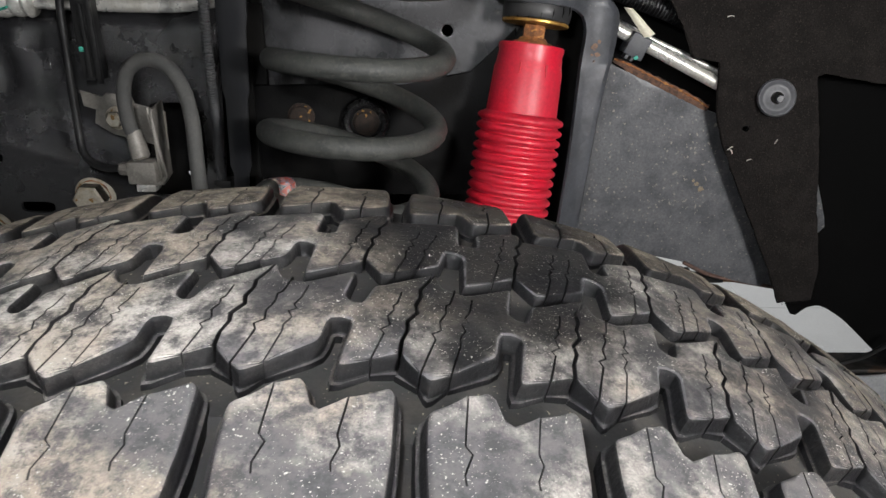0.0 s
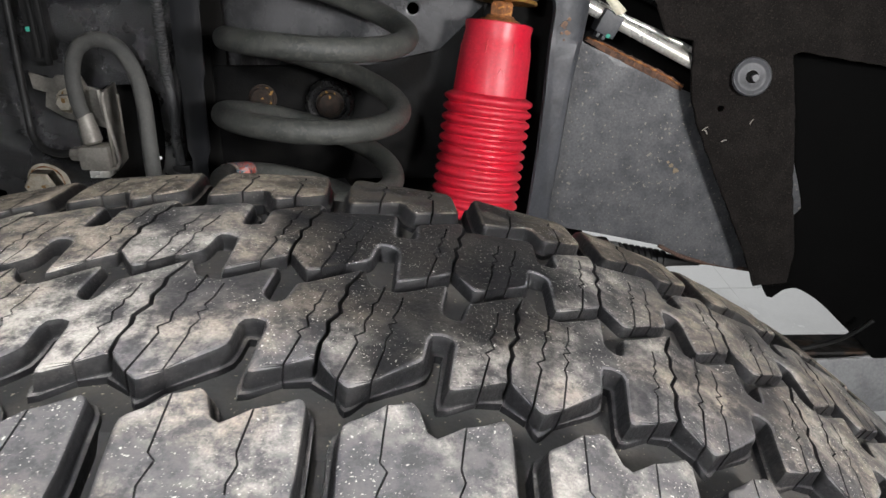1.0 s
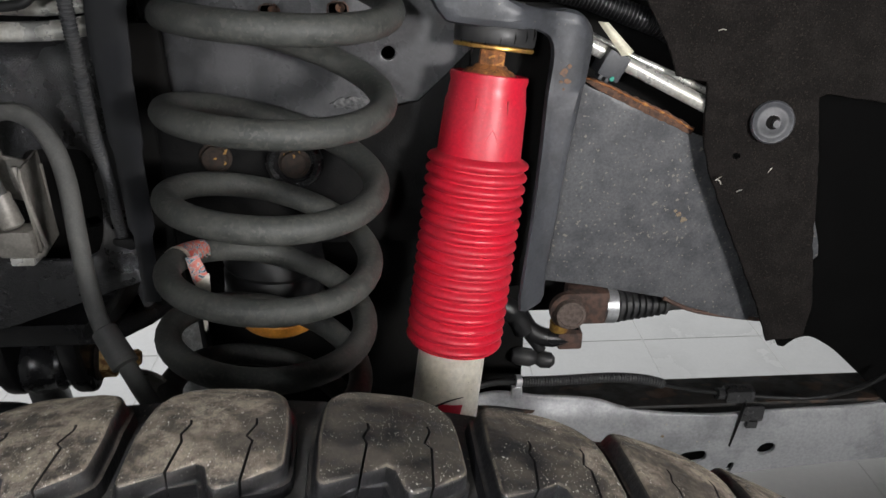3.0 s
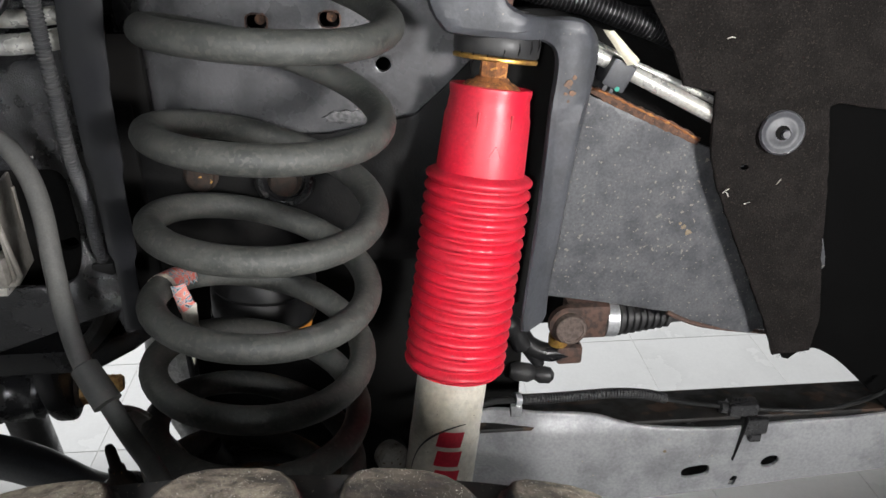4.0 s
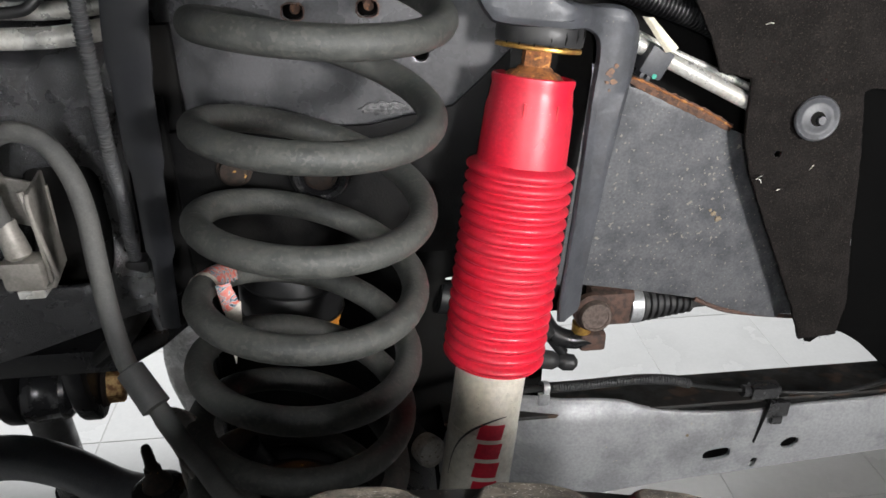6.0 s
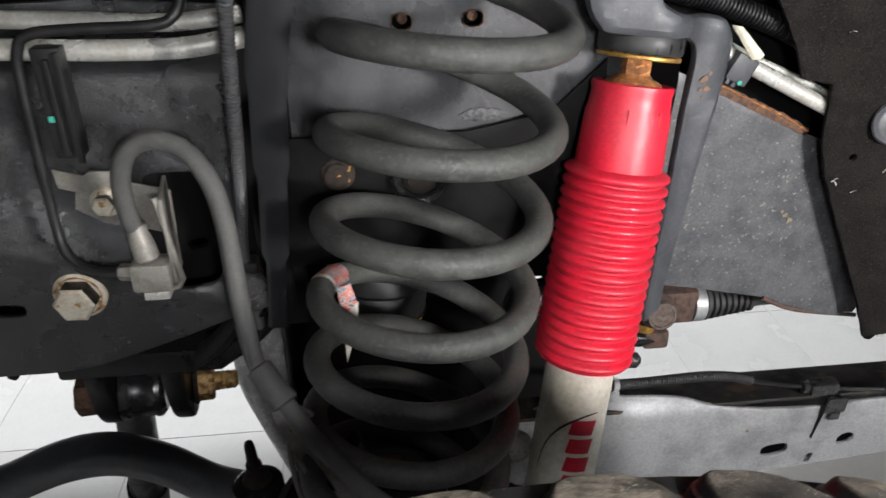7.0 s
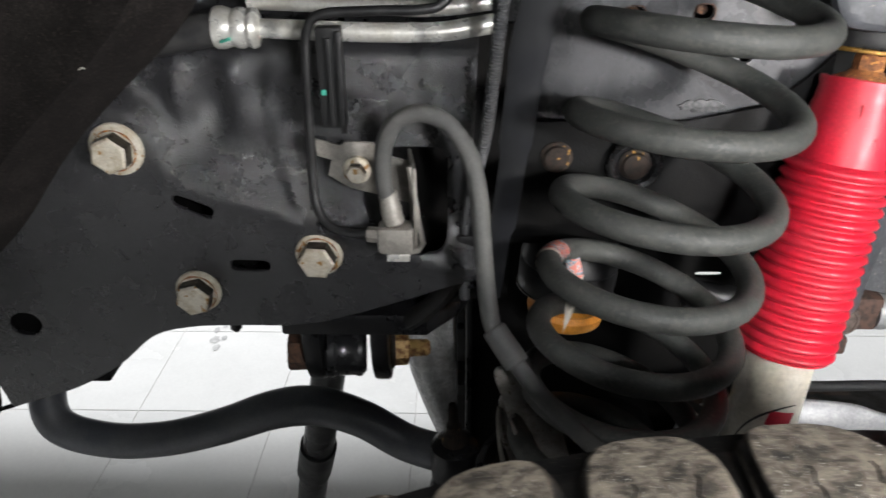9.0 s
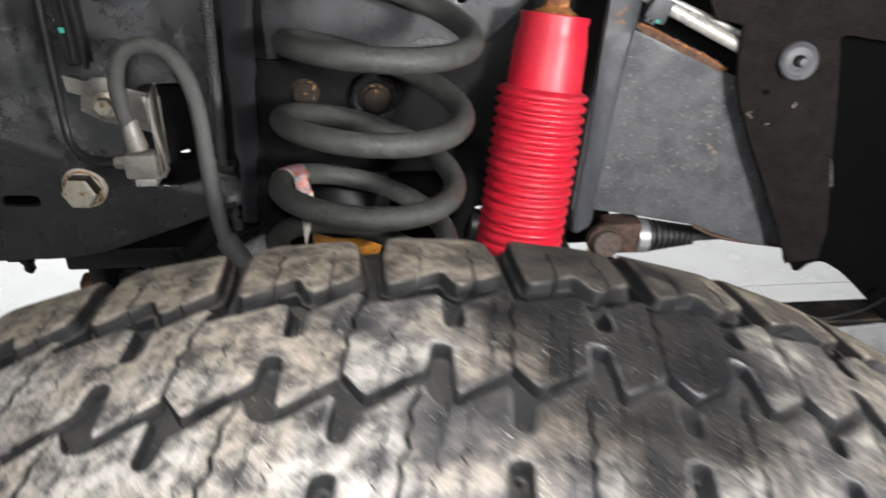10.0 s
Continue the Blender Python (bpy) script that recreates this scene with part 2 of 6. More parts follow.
RUST_STAIN = material("faint_rust_stain", (0.16, 0.085, 0.045), (0.075, 0.060, 0.055), rough=0.6, rough2=0.8, scale=240, fine=700, bump=0.3, specks=(0.22, 0.11, 0.05), speck_scale=420, speck_at=0.62)
RUST_ORANGE = material("orange_rust", (0.30, 0.11, 0.03), (0.13, 0.055, 0.025), rough=0.75, rough2=0.9, scale=170, fine=900, bump=0.8, bump_scale=600, specks=(0.45, 0.2, 0.05), speck_scale=300, speck_at=0.62)
GLOSS = material("glossy_black_paint", (0.012, 0.012, 0.013), (0.018, 0.018, 0.018), rough=0.15, rough2=0.3, scale=60)
SCUFF = material("peeled_grey_paint", (0.03, 0.03, 0.032), (0.11, 0.11, 0.11), rough=0.35, rough2=0.6, scale=260, fine=900, bump=1.0, bump_scale=700)
RUST_DARK = material("dark_rusty_steel", (0.10, 0.055, 0.04), (0.05, 0.035, 0.03), rough=0.7, rough2=0.9, scale=120, fine=700, bump=0.6, bump_scale=500)
BRASS = material("yellow_zinc_plate", (0.55, 0.33, 0.08), (0.32, 0.16, 0.05), rough=0.35, rough2=0.6, metal=0.7, scale=120, bump=0.3)
# pale specks put glints of the wet bead texture into the colour
RAIL = material("wet_black_chassis_paint", (0.0165, 0.0165, 0.0185), (0.028, 0.028, 0.030), rough=0.20, rough2=0.34, scale=20, fine=300, mix=(0.3, 0.7), bump=1.3, bump_scale=800, spec=0.8, specks=(0.07, 0.07, 0.072), speck_scale=1300, speck_at=0.68)
NUT = material("stained_yellow_zinc", (0.46, 0.29, 0.11), (0.17, 0.075, 0.025), rough=0.45, rough2=0.75, metal=0.3, scale=130, fine=700, mix=(0.38, 0.6), bump=0.4, bump_scale=500)
# darker steel: the shade on the bolts' flanks is put into its colour
FLANK = material("dark_flank_and_rim_metal", (0.10, 0.095, 0.085), (0.06, 0.055, 0.048), rough=0.35, rough2=0.55, metal=0.9, scale=150, bump=0.2)
FRAME = material("black_chassis_paint", (0.008, 0.008, 0.009), (0.014, 0.014, 0.0145), rough=0.26, rough2=0.44, scale=22, fine=500, spec=0.35, bump=0.4, bump_scale=850,
                 specks=(0.06, 0.058, 0.052), speck_scale=500, speck_at=0.74)
GREY = material("grey_dusty_primer", (0.098, 0.100, 0.106), (0.056, 0.058, 0.064), rough=0.42, rough2=0.66, scale=34, fine=420, mix=(0.36, 0.66), bump=0.3, bump_scale=420, bump2=0.25, grit=0.6,
                specks=(0.20, 0.185, 0.16), speck_scale=330, speck_at=0.67)
# near-black: the shade behind the coil is put into this colour
WEB_BLACK = material("near_black_web", (0.004, 0.004, 0.0042), (0.008, 0.0078, 0.0075), rough=0.45, rough2=0.7, scale=40, fine=500, bump=0.4, bump_scale=500, spec=0.12)
TOWER = material("dark_grey_tower_paint", (0.058, 0.061, 0.069), (0.040, 0.042, 0.047), rough=0.45, rough2=0.6, scale=30, fine=400, bump=0.2, bump_scale=500, specks=(0.13, 0.12, 0.10), speck_scale=420, speck_at=0.74)
# near-black colour that carries the shade of the recess beside the felt
RECESS = material("near_black_recess", (0.0022, 0.0022, 0.0022), (0.0035, 0.0035, 0.0035), rough=0.8, rough2=0.95, scale=30, spec=0.06)
FLANGE = material("black_rust_specked_steel", (0.010, 0.010, 0.010), (0.018, 0.015, 0.013), rough=0.5, rough2=0.8, scale=40, fine=500, bump=0.5, bump_scale=400, specks=(0.055, 0.032, 0.020), speck_scale=45, speck_at=0.58)
ARM = material("grey_stamped_steel", (0.37, 0.377, 0.386), (0.255, 0.26, 0.27), rough=0.46, rough2=0.64, metal=0.25, scale=16, fine=300, bump=0.2,
               specks=(0.4, 0.38, 0.33), speck_scale=220, speck_at=0.74)
PLATE = material("wet_grey_metal_plate", (0.125, 0.125, 0.13), (0.065, 0.065, 0.068), rough=0.24, rough2=0.42, metal=0.3, scale=35, fine=500, bump=0.25, bump_scale=220)
FELT = material("black_felt_liner", (0.0105, 0.0090, 0.0084), (0.0165, 0.0142, 0.0132), rough=0.95, rough2=1.0, scale=45, fine=700, bump=1.0, bump_scale=800, grit=1.0,
                specks=(0.027, 0.022, 0.019), speck_scale=650, speck_at=0.64, spec=0.15)
PLASTIC = material("black_plastic", (0.011, 0.011, 0.0115), (0.016, 0.016, 0.016), rough=0.38, rough2=0.52, scale=40, spec=0.35)
DULL_BLACK = material("dull_black_tape", (0.005, 0.005, 0.0055), (0.009, 0.009, 0.0095), rough=0.4, rough2=0.6, scale=60, spec=0.35)
PLASTIC_GREY = material("grey_plastic", (0.052, 0.054, 0.061), (0.040, 0.042, 0.047), rough=0.45, rough2=0.55, scale=60)
CLIP = material("glossy_black_plastic", (0.020, 0.020, 0.021), (0.028, 0.028, 0.029), rough=0.22, rough2=0.35, scale=60, spec=0.6)
ALU = material("bare_aluminium_pipe", (0.74, 0.73, 0.69), (0.60, 0.58, 0.52), rough=0.26, rough2=0.42, metal=0.55, scale=40, bump=0.1)
BOLT = material("off_white_zinc_coating", (0.58, 0.54, 0.45), (0.46, 0.40, 0.30), rough=0.5, rough2=0.7, metal=0.15, scale=110, fine=700, bump=0.2, specks=(0.30, 0.17, 0.06), speck_scale=190, speck_at=0.66)
BRIGHT = material("bright_galvanised_steel", (0.62, 0.63, 0.64), (0.42, 0.43, 0.44), rough=0.3, rough2=0.5, metal=0.7, scale=30)
GALVANISED = material("dull_galvanised_sheet", (0.80, 0.80, 0.79), (0.50, 0.49, 0.48), rough=0.25, rough2=0.5, metal=0.2, scale=45, fine=400, bump=0.15)
FIN = material("dirty_grey_sheet_steel", (0.33, 0.315, 0.29), (0.22, 0.205, 0.185), rough=0.55, rough2=0.75, metal=0.2, scale=60, fine=500, bump=0.3, specks=(0.12, 0.09, 0.06), speck_scale=300, speck_at=0.66)
BRACKET = material("dull_grey_steel", (0.26, 0.245, 0.22), (0.19, 0.175, 0.155), rough=0.5, rough2=0.7, metal=0.35, scale=70, fine=600)
HOSE = material("grey_rubber_hose", (0.060, 0.060, 0.058), (0.085, 0.084, 0.079), rough=0.65, rough2=0.8, scale=60, fine=900, bump=0.3, bump_scale=900)
SWAY = material("dusty_blue_black_paint", (0.070, 0.074, 0.084), (0.095, 0.098, 0.104), rough=0.33, rough2=0.5, scale=40, fine=700, bump=0.2, bump_scale=600)
HOSE_DARK = material("dark_ribbed_plastic", (0.030, 0.031, 0.033), (0.042, 0.042, 0.042), rough=0.5, rough2=0.65, scale=60)
ORANGE = material("orange_bump_rubber", (0.72, 0.30, 0.04), (0.55, 0.22, 0.03), rough=0.5, rough2=0.65, scale=40)
PAPER = material("white_paper_label", (0.66, 0.62, 0.55), (0.50, 0.46, 0.39), rough=0.8, scale=60)
CREAM = material("cream_plastic", (0.70, 0.66, 0.52), (0.60, 0.56, 0.44), rough=0.5, scale=60)
LABEL = label_material()
DECAL_RED = material("red_decal", (0.50, 0.02, 0.04), (0.40, 0.02, 0.04), rough=0.4, scale=60)
DECAL_BLACK = material("black_decal", (0.02, 0.018, 0.018), rough=0.4, scale=60)
MUD = material("dried_mud", (0.24, 0.19, 0.13), (0.16, 0.13, 0.09), rough=0.9, rough2=1.0, scale=300, fine=900, bump=0.6)
TEAL = material("teal_paint_mark", (0.05, 0.38, 0.28), rough=0.6, scale=90)
TILE = tile_material()
SMUDGE = material("grey_dirt", (0.40, 0.40, 0.40), (0.55, 0.55, 0.54), rough=0.8, scale=60)
GROUT = material("grey_grout", (0.63, 0.62, 0.61), (0.57, 0.56, 0.55), rough=0.9, scale=30)
WALL = material("white_workshop_wall", (0.72, 0.72, 0.71), (0.68, 0.68, 0.67), rough=0.7, scale=3)
STRIP = material("dark_grey_pressed_steel", (0.012, 0.0125, 0.0145), (0.008, 0.0085, 0.0095), rough=0.38, rough2=0.5, scale=25, fine=400, bump=0.12)
# near-black for dark coating and, on added backings, for unlit space
DARK = material("dark_coating_and_shade", (0.0035, 0.0035, 0.0035), (0.006, 0.0056, 0.0052), rough=0.75, rough2=0.95, scale=14, bump=0.4, bump_scale=150, spec=0.15)
BODY = material("black_body_paint", (0.015, 0.015, 0.017), rough=0.25, scale=4, coat=0.5)
BLUE_PLASTIC = material("blue_plastic", (0.05, 0.16, 0.32), rough=0.5, scale=60)


# ---- building helpers ----
def thing(name, at, label, category, group="", kind=""):
    ob = new(name)
    ob.empty_display_size = 0.02
    ob.location = at
    return tagged(ob, label, category, group, kind)


def part(name, bm, mat, parent=None, label="", local=False, smooth=True):
    """Links a bmesh (or a ready mesh) as one mesh object under a thing or a part. Its points are in the world unless local."""
    if isinstance(bm, bpy.types.Mesh):
        me = bm
    else:
        me = bpy.data.meshes.new(name)
        bmesh.ops.recalc_face_normals(bm, faces=bm.faces)
        bm.to_mesh(me)
        bm.free()
    if not me.materials:
        me.materials.append(mat)
    if smooth and me.polygons and not local:
        me.polygons.foreach_set("use_smooth", [True] * len(me.polygons))
        me.set_sharp_from_angle(angle=radians(smooth if smooth is not True else 38))
    ob = new(name, me)
    if parent is not None:
        ob.parent = parent
        if parent.type == "EMPTY" and not local:
            ob.matrix_parent_inverse = Matrix.Translation(-Vector(parent.location))
    return tagged(ob, label)


def spline(points, steps=8, closed=False):
    """A smooth line (Catmull-Rom) through points."""
    P = [Vector(p) for p in points]
    n = len(P)
    out = []
    for i in range(n if closed else n - 1):
        a, b, c, d = (P[(i + k) % n] if closed else P[min(max(i + k, 0), n - 1)] for k in (-1, 0, 1, 2))
        for s in range(steps):
            t = s / steps
            out.append(0.5 * ((2 * b) + (c - a) * t + (2 * a - 5 * b + 4 * c - d) * t * t + (3 * b - a - 3 * c + d) * t ** 3))
    if not closed:
        out.append(P[-1])
    return out


def tube(line, radius, sides=14, cap=True, bm=None, flat=1.0):
    """A round bar along a line; radius: one number, or one for every point."""
    bm = bm or bmesh.new()
    line = [Vector(p) for p in line]
    n = len(line)
    radii = radius if hasattr(radius, "__len__") else [radius] * n
    tang = [(line[min(i + 1, n - 1)] - line[max(i - 1, 0)]).normalized() for i in range(n)]
    ref = Vector((0, 0, 1)) if abs(tang[0].z) < 0.9 else Vector((1, 0, 0))
    side = tang[0].cross(ref).normalized()
    rings = []
    for i in range(n):
        side = (side - tang[i] * side.dot(tang[i])).normalized()
        up = tang[i].cross(side)
        rings.append([bm.verts.new(line[i] + radii[i] * (math.cos(a) * side + flat * math.sin(a) * up)) for a in (2 * math.pi * k / sides for k in range(sides))])
    for a, b in zip(rings, rings[1:]):
        for k in range(sides):
            bm.faces.new((a[k], a[(k + 1) % sides], b[(k + 1) % sides], b[k]))
    if cap:
        bm.faces.new(rings[0][::-1])
        bm.faces.new(rings[-1])
    return bm


def lathe(a, b, profile, sides=40, bm=None):
    """A turned body round the axis from a towards b; profile: (distance along the axis, radius)."""
    bm = bm or bmesh.new()
    a, b = Vector(a), Vector(b)
    axis = (b - a).normalized()
    ref = Vector((0, 0, 1)) if abs(axis.z) < 0.9 else Vector((1, 0, 0))
    s = axis.cross(ref).normalized()
    u = axis.cross(s)
    rings = []
    for d, r in profile:
        c = a + axis * d
        rings.append([bm.verts.new(c + max(r, 1e-5) * (math.cos(q) * s + math.sin(q) * u)) for q in (2 * math.pi * k / sides for k in range(sides))])
    for p, q in zip(rings, rings[1:]):
        for k in range(sides):
            bm.faces.new((p[k], p[(k + 1) % sides], q[(k + 1) % sides], q[k]))
    bm.faces.new(rings[0][::-1])
    bm.faces.new(rings[-1])
    return bm


def box(lo, hi, bevel=0.002, bm=None, m=None):
    bm2 = bmesh.new()
    bmesh.ops.create_cube(bm2, size=1)
    lo, hi = Vector(lo), Vector(hi)
    for v in bm2.verts:
        v.co = Vector([(lo[k] + hi[k]) / 2 + v.co[k] * (hi[k] - lo[k]) for k in range(3)])
    if bevel:
        bmesh.ops.bevel(bm2, geom=list(bm2.edges), offset=bevel, segments=2, affect="EDGES", profile=0.6)
    if m is not None:
        bmesh.ops.transform(bm2, matrix=m, verts=bm2.verts)
    if bm is None:
        return bm2
    me = bpy.data.meshes.new("t")
    bm2.to_mesh(me)
    bm2.free()
    bm.from_mesh(me)
    bpy.data.meshes.remove(me)
    return bm


def ring2d(cx, cy, rx, ry=None, n=20, turn=0.0, power=2.0):
    """An ellipse or rounded slot as a closed outline."""
    ry = ry or rx
    out = []
    for k in range(n):
        a = 2 * math.pi * k / n
        c, s = math.cos(a), math.sin(a)
        x = rx * math.copysign(abs(c) ** (2 / power), c)
        y = ry * math.copysign(abs(s) ** (2 / power), s)
        out.append((cx + x * math.cos(turn) - y * math.sin(turn), cy + x * math.sin(turn) + y * math.cos(turn)))
    return out


def sheet(outline, holes=(), thick=0.003, bevel=0.0008, m=None, shape=None, grid=0.0):
    """A plate cut from sheet metal: outline and holes in its own plane (x, y), thickness along its z, then laid by m.
    grid: cuts it into squares of that size; shape(v): moves its points first."""
    cu = bpy.data.curves.new("plate", "CURVE")
    cu.dimensions, cu.fill_mode = "2D", "BOTH"
    cu.extrude, cu.bevel_depth, cu.bevel_resolution = max(thick / 2 - bevel, 0.0001), bevel, 1
    cu.offset = -bevel
    for pts in (outline, *holes):
        s = cu.splines.new("POLY")
        s.points.add(len(pts) - 1)
        for p, (x, y) in zip(s.points, pts):
            p.co = (x, y, 0, 1)
        s.use_cyclic_u = True
    tmp = new("plate", cu)
    bpy.context.view_layer.update()
    me = bpy.data.meshes.new_from_object(tmp.evaluated_get(bpy.context.evaluated_depsgraph_get()))
    bpy.data.objects.remove(tmp)
    bpy.data.curves.remove(cu)
    bm = bmesh.new()
    bm.from_mesh(me)
    bpy.data.meshes.remove(me)
    bmesh.ops.remove_doubles(bm, verts=bm.verts, dist=0.00005)
    if grid:
        for ax in (0, 1):
            lo, hi = min(v.co[ax] for v in bm.verts), max(v.co[ax] for v in bm.verts)
            n = int((hi - lo) / grid)
            for k in range(1, n):
                co, no = [0, 0, 0], [0, 0, 0]
                co[ax], no[ax] = lo + (hi - lo) * k / n, 1
                bmesh.ops.bisect_plane(bm, geom=[*bm.verts, *bm.edges, *bm.faces], dist=1e-6, plane_co=co, plane_no=no)
    if shape:
        for v in bm.verts:
            shape(v)
    if m is not None:
        bmesh.ops.transform(bm, matrix=m, verts=bm.verts)
    return bm


FACING = Matrix(((1, 0, 0, 0), (0, 0, 1, 0), (0, 1, 0, 0), (0, 0, 0, 1)))  # plate x -> x, plate y -> z, plate z -> y


def upright(y):
    """Lays a plate in the upright plane y: its x is x, its y is z."""
    return Matrix.Translation((0, y, 0)) @ FACING


def rounded(points, steps=5):
    return [(p.x, p.y) for p in spline([(x, y, 0) for x, y in points], steps, closed=True)]


def hexagon(a, b, across, height, bm=None, dome=0.12):
    """A hexagonal bolt head from a towards b."""
    r = across / math.sqrt(3)
    return lathe(a, b, [(0, r), (height * 0.86, r), (height, r * (1 - dome))], sides=6, bm=bm)


def blob(at, size, seed):
    """A small dried splash lying on an upright face."""
    rng = random.Random(seed)
    ring = [(at[0] + size * rng.uniform(0.6, 1.1) * math.cos(k * math.pi / 6), at[2] + size * rng.uniform(0.6, 1.1) * math.sin(k * math.pi / 6)) for k in range(12)]
    return sheet(rounded(ring, 2), thick=0.0005, bevel=0, m=upright(at[1]))



# ---- setting: workshop floor, walls and ceiling ----
FLOOR_Z = 0.0
floor = part("floor", box((-8, -5, FLOOR_Z - 0.2), (8, 9, FLOOR_Z - 0.0014), 0), GROUT)
tagged(floor, "white ceramic tiled workshop floor with thin grey joints", "floor", kind="structure")
part_walls = (("wall_north", (-8, 9, -0.2), (8, 9.2, 3.2)), ("wall_south", (-8, -5.2, -0.2), (8, -5, 3.2)),
              ("wall_east", (8, -5.2, -0.2), (8.2, 9.2, 3.2)), ("wall_west", (-8.2, -5.2, -0.2), (-8, 9.2, 3.2)))
for name, lo, hi in part_walls:
    tagged(part(name, box(lo, hi, 0), WALL), "plain white painted workshop wall", "wall", kind="structure")
tagged(part("ceiling", box((-8.2, -5.2, 3.2), (8.2, 9.2, 3.4), 0), WALL), "plain white workshop ceiling", "ceiling", kind="structure")

# ---- vehicle body, unseen: closes the wheel arch above and behind, and blocks the lamps ----
shell = thing("vehicle_body", (0, 1.0, 1.1), "unseen black body shell of a truck above the wheel arch", "vehicle body")
part("arch_roof", box((-0.85, 0.02, 1.27), (0.85, 0.95, 1.30), 0.004), DARK, shell)
part("engine_bay_wall", box((-1.0, 0.95, 0.90), (1.2, 0.99, 1.5), 0.004), DARK, shell)
part("underbody", box((-1.6, 0.97, 0.78), (1.9, 1.75, 1.5), 0.02), DARK, shell)
part("arch_front", box((-0.86, 0.02, 0.70), (-0.83, 0.75, 1.29), 0.004), DARK, shell)
part("fender", sheet([(-1.6, 0.62), (-0.72, 0.62), (-0.67, 0.88), (-0.54, 1.10), (-0.31, 1.23), (-0.08, 1.265), (0.25, 1.265), (0.60, 1.20), (0.87, 1.02), (0.95, 0.62),
                      (1.9, 0.62), (1.9, 1.55), (-1.6, 1.55)], thick=0.02, bevel=0.004, m=upright(0.03)), BODY, shell)
part("arch_rear", box((0.72, 0.05, 0.45), (0.75, 0.95, 1.29), 0.004), DARK, shell)
part("hood", box((-1.6, 0.03, 1.50), (1.9, 1.75, 1.54), 0.01), BODY, shell)


# ---- the tyre ----
PITCHES = 53
PITCH = 2 * math.pi * TYRE_R / PITCHES * 1000
AXIS_YAW, AXIS_TIP = 0.0498, 0.0565
TYRE_AT = (-0.0774, 0.2631, 0.4611)


def tread_radius(w, h):
    """Radius of the tread at w millimetres from its middle, h above its face."""
    v = (w - TREAD_SHIFT) / 1000
    over = max(0.0, abs(w) - 84) / 30
    return TYRE_R - CROWN * v * v - 0.007 * over * over + h / 1000


def on_tyre(u, w, h):
    a = u / 1000 / TYRE_R
    r = tread_radius(w, h)
    return Vector((r * math.sin(a), (w - TREAD_SHIFT) / 1000, r * math.cos(a)))


def zigzag(p, q, width=0.7, amp=1.0, teeth=3, start=0.35, end=0.8):
    """The two sides of a wavy slit from p (open end) to q (closed end), ready to splice into an outline."""
    p, q = Vector(p), Vector(q)
    d = (q - p).normalized()
    s = Vector((-d.y, d.x))
    mid = [p]
    k = 2 * teeth
    for i in range(k + 1):
        f = i + 0.5 * math.sin(7.3 * i + p.x) * (0 < i < k)
        mid.append(p.lerp(q, start + (end - start) * f / k) + s * (amp if i % 2 else -amp) * (0.4 if i in (0, k) else 0.75 + 0.4 * math.sin(5.1 * i + p.x)))
    mid.append(q)
    left = [(*(c + s * width / 2), 0.04) for c in mid]
    right = [(*(c - s * width / 2), 0.04) for c in mid]
    return left, right


def offset_outline(P, d, share):
    """Moves an outline (counter-clockwise) outwards by d, each corner by its own share of it."""
    n, out = len(P), []
    for i in range(n):
        a, b, c = P[i - 1], P[i], P[(i + 1) % n]
        e, f = (b - a).normalized(), (c - b).normalized()
        n1, n2 = Vector((e.y, -e.x)), Vector((f.y, -f.x))
        k = n1 + n2
        if k.length < 0.3:
            k = n1
        else:
            k = k.normalized() / max(0.55, k.normalized().dot(n1))
        out.append(b + k * d * share[i])
    return out


def corner_signs(P, share):
    """Which corners of an outline (counter-clockwise) are rounded: 1 where it bulges, -1 where it turns in, 0 elsewhere."""
    out = []
    for i in range(len(P)):
        e, f = P[i] - P[i - 1], P[(i + 1) % len(P)] - P[i]
        bend = e.angle_signed(f)
        out.append(0 if share[i] < 0.9 or min(e.length, f.length) < 2.5 or abs(bend) < 0.5 else -1 if bend > 0 else 1)
    return out


def filleted(P, signs, r, grow):
    """Rounds the marked corners of an outline that was moved outwards by grow."""
    Q = []
    for i, b in enumerate(P):
        if not signs[i]:
            Q.append(b)
            continue
        e, f = P[i - 1] - b, P[(i + 1) % len(P)] - b
        d = max(0.15, min(r + signs[i] * grow, 0.42 * e.length, 0.42 * f.length))
        p, q = b + e.normalized() * d, b + f.normalized() * d
        Q += [p, (p + q + 2 * b) / 4, q]
    return Q


